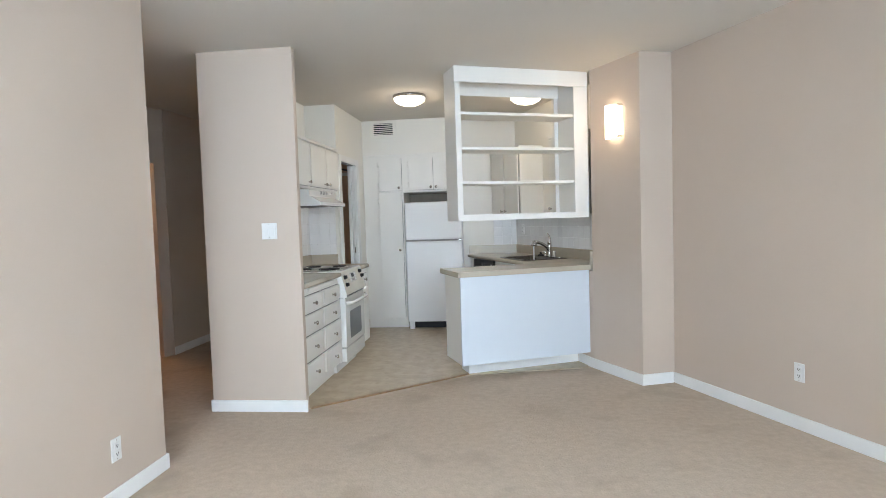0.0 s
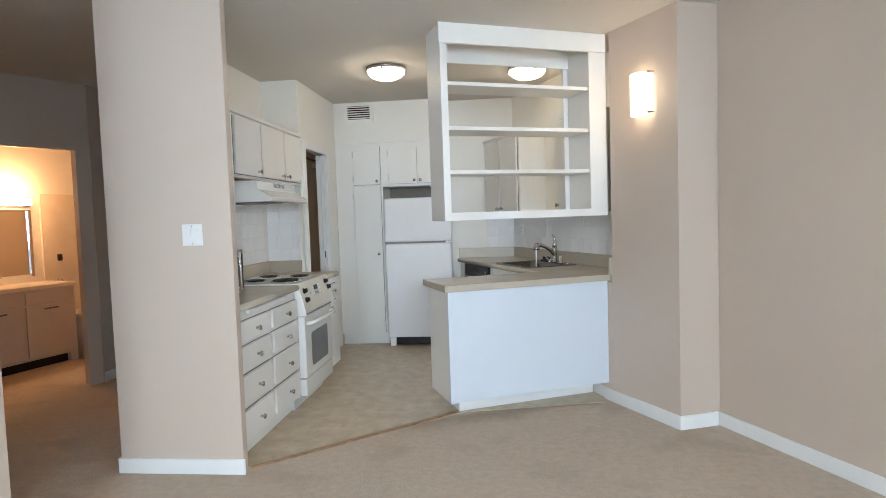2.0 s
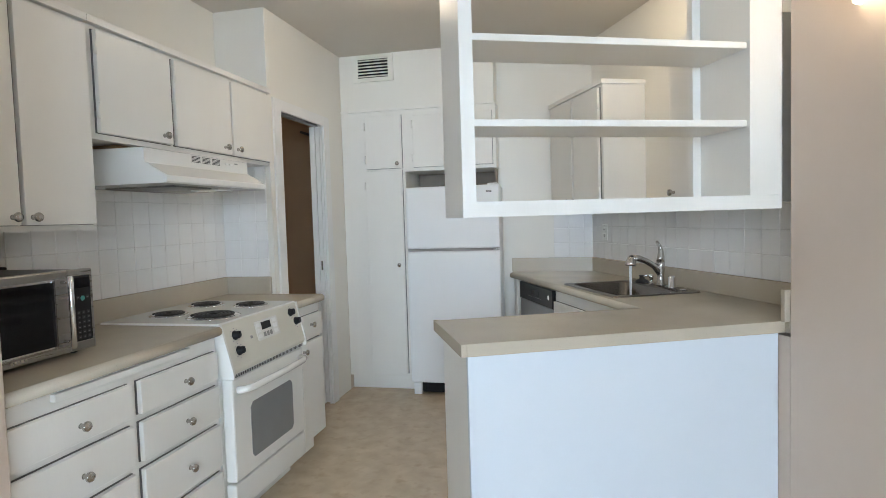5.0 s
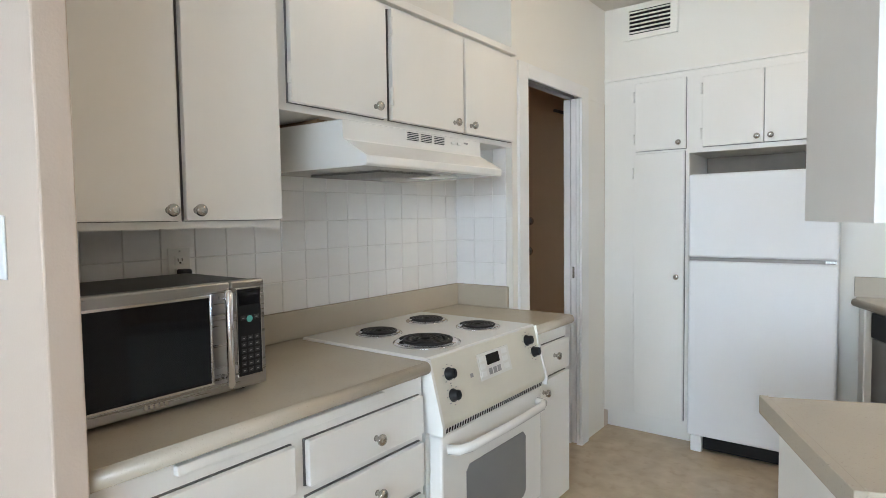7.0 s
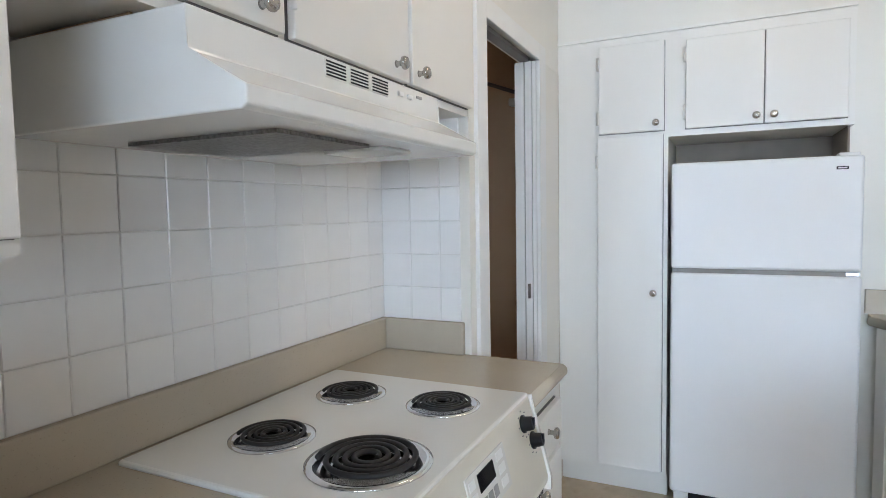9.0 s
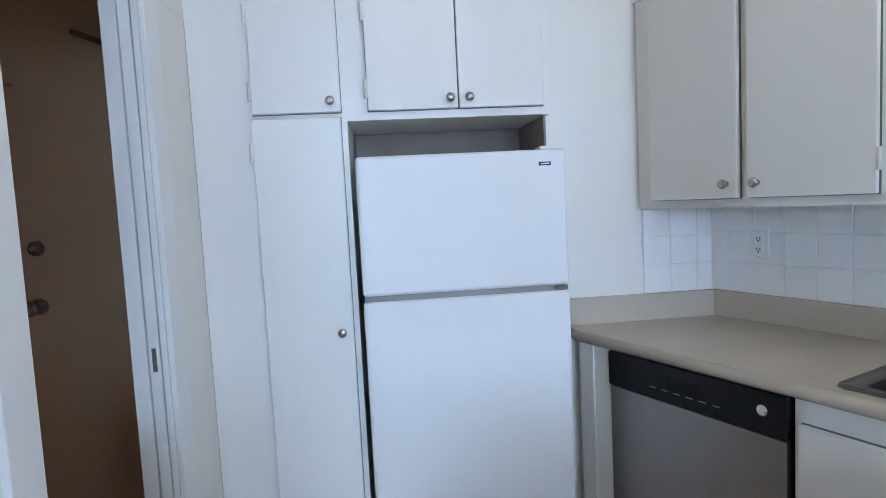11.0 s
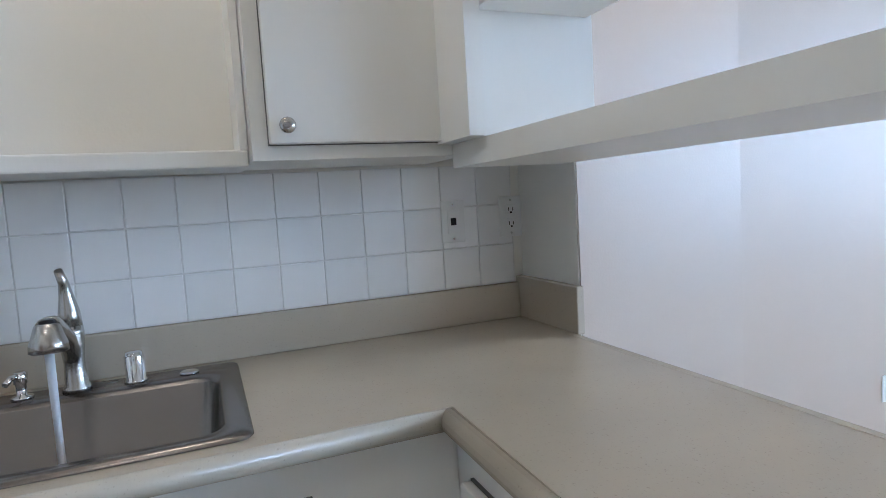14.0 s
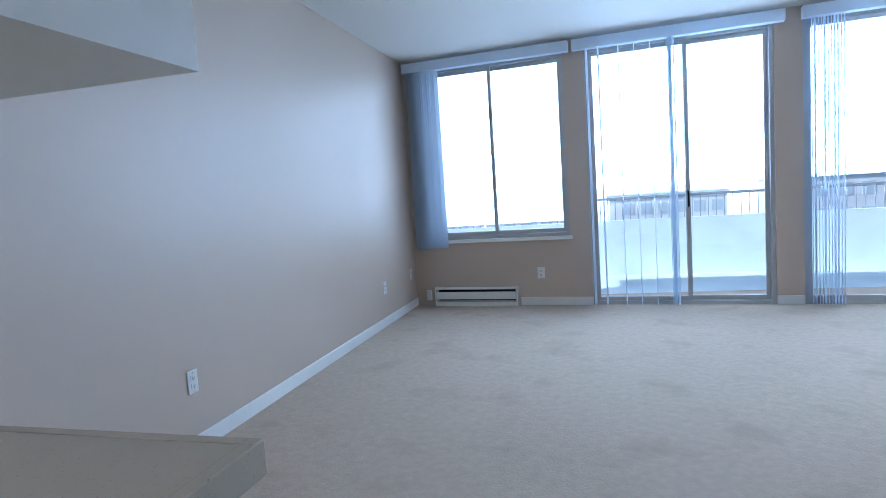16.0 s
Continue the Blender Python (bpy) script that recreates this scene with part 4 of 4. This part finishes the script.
ceiling_light(KM, -0.73, 6.2, "lit flush ceiling light with white glass bowl in the kitchen")
ceiling_light(SM, 3.02, 5.72, "lit flush ceiling light with white glass bowl over the sink")
sc = thing("wall_sconce", (3.12, 4.475, 2.12), SM @ pose(0.03, -0.085, -0.012), "lit wall sconce with a curved frosted glass shade", "lamp")
part("back_plate", B(3.135, 4.415, 2.03, 3.15, 4.535, 2.20, bevel=0.003), NICKEL, sc)
out = [(3.147 - 0.088 * math.sin(math.pi * i / 14), 4.475 + 0.088 * math.cos(math.pi * i / 14)) for i in range(15)]
inn = [(3.147 - 0.082 * math.sin(math.pi * i / 14), 4.475 + 0.082 * math.cos(math.pi * i / 14)) for i in range(14, -1, -1)]
part("shade", P(out + inn, "z", 1.985, 2.245), SCONCE, sc, "glowing frosted glass half cylinder").visible_shadow = False
for z in (1.985, 2.235):
    part("bracket", B(3.10, 4.382, z, 3.148, 4.392, z + 0.012), NICKEL, sc)

# outlets
plate("wall_outlet", facing(SM, 3.424, 6.72, 1.203, -90), "white wall outlet on the tiles over the worktop", "duplex")
plate("phone_outlet", facing(SM, 3.424, 4.955, 1.205, -90), "white phone jack plate on the tiles", "jack")
plate("wall_outlet", facing(SM, 3.424, 4.775, 1.208, -90), "white wall outlet on the tiles near the corner", "duplex")
plate("wall_outlet", facing(LM, 3.42, 2.96, 0.355, -90), "white wall outlet low on the beige living room wall", "duplex")
plate("wall_outlet", facing(LM, 3.42, 0.25, 0.36, -90), "white wall outlet low on the beige living room wall", "duplex")
plate("wall_outlet", facing(LM, 3.42, -0.55, 0.37, -90), "white wall outlet near the room corner", "duplex")
plate("wall_outlet", facing(WM, 2.11, -0.72, 0.335, 180), "white wall outlet under the window", "duplex")
plate("wall_outlet", facing(KM, -1.72, 2.99, 0.275, 90), "white wall outlet low on the beige wall", "duplex")


# ---- living room: windows, blinds, heater ----
def sliding(name, x0, x1, z0, label, mid):
    w = thing(name, ((x0 + x1) / 2, -0.80, z0), WM, label, "window", kind="structure")
    f = 0.035
    part("frame", box(box(box(B(x0, -0.85, z0, x1, -0.74, z0 + f), x0, -0.85, 2.50 - f, x1, -0.74, 2.50), x0, -0.85, z0 + f, x0 + f, -0.74, 2.50 - f), x1 - f, -0.85, z0 + f, x1, -0.74, 2.50 - f), ALU, w)
    for i, (a, b, y) in enumerate(((x0 + f, mid + 0.02, -0.82), (mid - 0.02, x1 - f, -0.78))):
        s = part("sash", box(box(box(B(a, y - 0.015, z0 + f, b, y + 0.015, z0 + f + 0.04), a, y - 0.015, 2.50 - f - 0.04, b, y + 0.015, 2.50 - f), a, y - 0.015, z0 + f + 0.04, a + 0.035, y + 0.015, 2.50 - f - 0.04), b - 0.035, y - 0.015, z0 + f + 0.04, b, y + 0.015, 2.50 - f - 0.04), ALU, w)
        p = part("pane", B(a + 0.035, y - 0.003, z0 + f + 0.04, b - 0.035, y + 0.003, 2.50 - f - 0.04), PANE, s)
        p.visible_shadow = False
    return w


w = sliding("window_1", 1.80, 3.33, 0.705, "aluminium two-panel sliding window over the heater", 2.56)
part("sill", B(1.78, -0.74, 0.67, 3.34, -0.70, 0.705, bevel=0.004), TRIM, w)
part("latch", B(2.555, -0.765, 1.60, 2.575, -0.745, 1.68, bevel=0.003), ALU, w)
w = sliding("window_2", -0.02, 1.60, 0.0, "aluminium sliding glass door to the balcony", 0.70)
part("door_handle", tube(bmesh.new(), [(0.70, -0.765, 0.93), (0.70, -0.72, 0.94), (0.70, -0.72, 1.07), (0.70, -0.765, 1.08)], 0.009), BLACK, w, "dark pull handle")
sliding("window_3", -1.86, -0.24, 0.0, "aluminium sliding glass door to the balcony", -1.0)


def blinds(x0, x1, z0, slats, label):
    """Vertical slats hanging from a head rail; slats: (x, turn in degrees)."""
    b = thing("vertical_blind", ((x0 + x1) / 2, -0.66, 2.49), WM, label, "blinds", "vertical blinds")
    part("valance", B(x0, -0.69, 2.475, x1, -0.60, 2.572, bevel=0.004), BLIND, b, "white valance")
    for x, turn in slats:
        bm = bmesh.new()
        prof = [(-0.044 + 0.011 * i, 0.006 * math.sin(math.pi * i / 8)) for i in range(9)]
        ring = [[bm.verts.new((u, v + dv, z)) for u, v in prof] for dv, z in ((0, z0), (0, 2.475))]
        for i in range(8):
            bm.faces.new((ring[0][i], ring[0][i + 1], ring[1][i + 1], ring[1][i])).smooth = True
        bmesh.ops.solidify(bm, geom=bm.faces[:], thickness=0.0012)
        bmesh.ops.rotate(bm, verts=bm.verts, cent=(0, 0, 0), matrix=Matrix.Rotation(radians(turn), 3, "Z"))
        bmesh.ops.translate(bm, verts=bm.verts, vec=(x, -0.655, 0))
        part("slat", bm, BLIND, b)


blinds(1.735, 3.45, 0.63, [(3.09 + i * 0.026, 78 + 6 * math.sin(i * 2.1)) for i in range(13)], "white vertical blind drawn to the room corner")
blinds(-0.09, 1.70, 0.02, [(0.80 + 0.012 * i, 82 + 5 * math.sin(i * 1.7)) for i in range(6)] + [(1.57, 80), (1.46, 84), (1.0, 88), (1.14, 88), (1.28, 87)], "white vertical blind half drawn across the sliding door")
blinds(-1.90, -0.22, 0.02, [(-0.29 - 0.024 * i, 80 + 7 * math.sin(i * 1.9)) for i in range(11)], "white vertical blind drawn aside at the sliding door")

ht = thing("baseboard_heater", (2.80, -0.69, 0.02), WM, "white electric baseboard heater under the window", "heater")
part("back", B(2.355, -0.719, 0.025, 3.245, -0.70, 0.205), ENAMEL, ht)
part("front", B(2.36, -0.66, 0.075, 3.24, -0.645, 0.155, bevel=0.004), ENAMEL, ht)
part("hood", P([(-0.70, 0.205), (-0.66, 0.205), (-0.643, 0.188), (-0.650, 0.180), (-0.70, 0.190)], "x", 2.36, 3.24), ENAMEL, ht)
part("base", B(2.36, -0.70, 0.0, 3.24, -0.655, 0.05), ENAMEL, ht)
part("element", B(2.38, -0.698, 0.06, 3.22, -0.672, 0.175), BLACK, ht, "dark heating fins")
for x in (2.352, 3.24):
    part("end_cap", B(x, -0.719, 0.0, x + 0.012, -0.64, 0.208, bevel=0.003), ENAMEL, ht)
th = thing("cable_box", (3.36, -0.69, 0.05), WM, "small white junction box in the room corner", "box")
part("case", B(3.31, -0.719, 0.06, 3.36, -0.68, 0.17, bevel=0.005), PLASTIC, th)

# ---- balcony and distance ----
solid("balcony_floor", B(-6, -3.6, -0.30, 5.2, -0.87, -0.08), CONCRETE, SM, "pale concrete balcony floor", "balcony")
pr = thing("balcony_wall", (0, -3.0, -0.08), SM, "white curved balcony parapet with a thin metal rail", "parapet")
arc = [(5.0 - 0.5 * i, -2.75 - 0.35 * math.cos((i - 9) / 9 * 1.5)) for i in range(21)]
bm = bmesh.new()
prism(bm, arc + [(x, y - 0.14) for x, y in arc[::-1]], "z", -0.08, 0.68)
part("parapet", bm, CONCRETE, pr)
part("rail", tube(bmesh.new(), [(x, y - 0.07, 0.98) for x, y in arc], 0.02), ALU, pr)
for i in range(0, 101):
    t = i / 5.0
    k = min(int(t), 19)
    x = arc[k][0] + (arc[k + 1][0] - arc[k][0]) * (t - k)
    y = arc[k][1] + (arc[k + 1][1] - arc[k][1]) * (t - k) - 0.07
    part("baluster", C((x, y, 0.68), (x, y, 0.98), 0.007, seg=6), ALU, pr)
solid("ground", B(-1500, -1500, -25.2, 1500, 1500, -25), ASPHALT, KM, "distant city ground far below", "ground")
for bx, by, wd, hh in ((2, -70, 14, 27), (-16, -85, 16, 24), (-38, -75, 18, 25.5), (22, -90, 18, 23)):
    t = thing("apartment_building", (bx, by, -25), SM, "pale distant apartment building with rows of windows", "building", "distant buildings")
    part("wall", B(bx, by - 10, -25, bx + wd, by, -25 + hh), FACADE, t)
    part("roof", B(bx - 0.3, by - 10.3, -25 + hh, bx + wd + 0.3, by + 0.3, -25 + hh + 0.5), CONCRETE, t)
    for r in range(3):
        for c in range(int(wd / 2.4)):
            part("window", B(bx + 0.6 + c * 2.4, by, -25 + hh - 2.4 - r * 3, bx + 2.0 + c * 2.4, by + 0.08, -25 + hh - 0.9 - r * 3), FARGLASS, t)

m = glow("bright_haze", (0.90, 0.97, 1.0), 3.0)
solid("backdrop", B(-400, -262, -60, 400, -260, 200), m, SM, "bright hazy sky in the distance", "sky")

# ---- bathroom seen through the hall ----
for nm, b, lab in (("wall_bath_back", (-0.60, -2.6, -0.52, 1.0), "bathroom wall behind the vanity"), ("wall_bath_end", (-0.60, 1.0, 1.1, 1.1), "bathroom wall past the tub"), ("wall_bath_far", (-0.60, -2.7, 1.3, -2.6), "bathroom wall")):
    solid(nm, B(b[0], b[1], 0, b[2], b[3], H), WHITEWALL, VM, "cream painted " + lab, "wall")
for y0, y1 in ((-0.115, -0.06), (-0.97, -0.915)):
    solid("trim_bath_door", B(0, y0, 0, 0.015, y1, 2.09), BEIGE, HM, "beige casing of the bathroom door", "door frame")
solid("trim_bath_door_head", B(0, -0.915, 2.03, 0.015, -0.115, 2.09), BEIGE, HM, "beige casing above the bathroom door", "door frame")
vn = thing("vanity", (-0.25, -0.5, 0), VM, "taupe bathroom vanity with doors and a cream top", "vanity")
part("body", B(-0.50, -1.05, 0.09, -0.02, -0.02, 0.78), VANITY, vn)
part("plinth", B(-0.50, -1.03, 0, -0.07, -0.04, 0.09), BLACK, vn)
part("foot", B(-0.09, -0.10, 0, -0.02, -0.02, 0.09), VANITY, vn)
part("top", B(-0.52, -1.07, 0.78, 0, 0, 0.82, bevel=0.006), MARBLE, vn, "cream moulded top")
for y0, y1 in ((-1.03, -0.54), (-0.53, -0.04)):
    d = part("door", B(-0.02, y0, 0.12, -0.002, y1, 0.62, bevel=0.003), VANITY, vn)
    part("pull", B(-0.002, (y0 + y1) / 2 - 0.07, 0.575, 0.008, (y0 + y1) / 2 + 0.07, 0.59), DARKWOOD, d)
    part("drawer_front", B(-0.02, y0, 0.64, -0.002, y1, 0.76, bevel=0.003), VANITY, vn)
bf = thing("bathroom_faucet", (-0.42, -0.55, 0.82), VM, "small chrome bathroom faucet on the vanity", "faucet")
part("body", tube(bmesh.new(), [(-0.42, -0.55, 0.82), (-0.42, -0.55, 0.90), (-0.38, -0.55, 0.93), (-0.32, -0.55, 0.91)], 0.015), CHROME, bf)
mr = thing("bathroom_mirror", (-0.51, -0.6, 1.2), VM, "large plain mirror over the vanity", "mirror")
part("glass", B(-0.519, -1.05, 0.90, -0.512, -0.12, 1.56), MIRROR, mr)
part("frame", box(B(-0.519, -0.12, 0.88, -0.495, -0.09, 1.58), -0.519, -1.05, 1.56, -0.495, -0.12, 1.58), CHROME, mr)
vl = thing("vanity_light", (-0.46, -0.4, 1.66), VM, "lit bar light above the bathroom mirror", "lamp")
part("plate", B(-0.519, -0.75, 1.61, -0.49, -0.10, 1.71), CHROME, vl)
part("shade", B(-0.49, -0.73, 1.62, -0.40, -0.12, 1.70, bevel=0.02), BAR, vl, "glowing glass tube").visible_shadow = False
tb = thing("bathtub", (-0.1, 0.5, 0), VM, "cream bathtub beside the vanity", "bathtub")
part("apron", B(-0.519, 0.10, 0, 0.25, 0.14, 0.42, bevel=0.01), MARBLE, tb)
part("rim", B(-0.519, 0.06, 0.42, 0.25, 0.30, 0.46, bevel=0.012), MARBLE, tb)
part("surround", B(-0.519, 0.02, 0.46, -0.50, 0.98, 1.75), MARBLE, tb, "cream tub surround")
part("valve", lathe(bmesh.new(), (-0.50, 0.16, 0.76), (1, 0, 0), [(0.075, 0), (0.07, 0.01), (0.03, 0.02), (0.025, 0.06)]), CHROME, tb, "round chrome shower valve")
part("spout", tube(bmesh.new(), [(-0.50, 0.2, 0.55), (-0.40, 0.2, 0.55), (-0.38, 0.2, 0.52)], 0.022), CHROME, tb)
part("hook", B(-0.50, 0.17, 1.02, -0.46, 0.20, 1.09), BLACK, tb)


# ---- wall tiles ----
TS = 0.1095
TILE_MESH = mesh_of("tile", B(0.0008, -0.007, 0.0008, TS - 0.0008, 0.0, TS - 0.0008, bevel=0.0018, seg=1), TILE)
HALF_MESH = {}


def tile_field(name, m, x1, z0, rows, label, x0=0.0, off=0.0, TH=TS):
    """Tiles on a wall face: the frame m has x along the wall, z up, and looks along -y."""
    bed = solid(name, B(x0, -0.0035, z0, x1, 0.0, z0 + rows * TH), GROUT, m, label, "tiles")
    n0 = math.floor((x0 - off) / TS)
    for r in range(rows):
        k = n0
        while off + k * TS < x1 - 0.005:
            a, b = max(x0, off + k * TS), min(x1, off + (k + 1) * TS)
            if b - a > 0.012:
                w_ = round(b - a, 4)
                if abs(w_ - TS) < 0.001 and TH == TS:
                    me = TILE_MESH
                else:
                    if (w_, TH) not in HALF_MESH:
                        HALF_MESH[w_, TH] = mesh_of("tile", B(0.0008, -0.007, 0.0008, w_ - 0.0008, 0.0, TH - 0.0008, bevel=0.0018, seg=1), TILE)
                    me = HALF_MESH[w_, TH]
                o = new("tile", me)
                o.parent = bed
                o.location = (a, random.uniform(-0.0006, 0.0002), z0 + r * TH)
                o.rotation_euler = (random.uniform(-0.004, 0.004), 0, random.uniform(-0.004, 0.004))
            k += 1
    return bed


tile_field("tiles_range", KM @ pose(-1.90, 4.43, 0, 0, 0, 90), 1.98, 1.02, 7, "white square wall tiles behind the range", off=0.027)
tile_field("tiles_return", KM @ pose(-1.893, 6.412, 0, 0, 0, 0), 0.29, 1.02, 7, "white square wall tiles on the wall return")
tile_field("tiles_sink", SM @ pose(3.43, 6.93, 0, 0, 0, -90), 2.165, 1.017, 3, "white square wall tiles behind the sink", off=0.081, TH=0.1135)
tile_field("tiles_fridge", KM @ pose(0.03, 7.71, 0, 0, 0, 0), 0.28, 1.017, 3, "white square wall tiles beside the fridge", off=0.0)
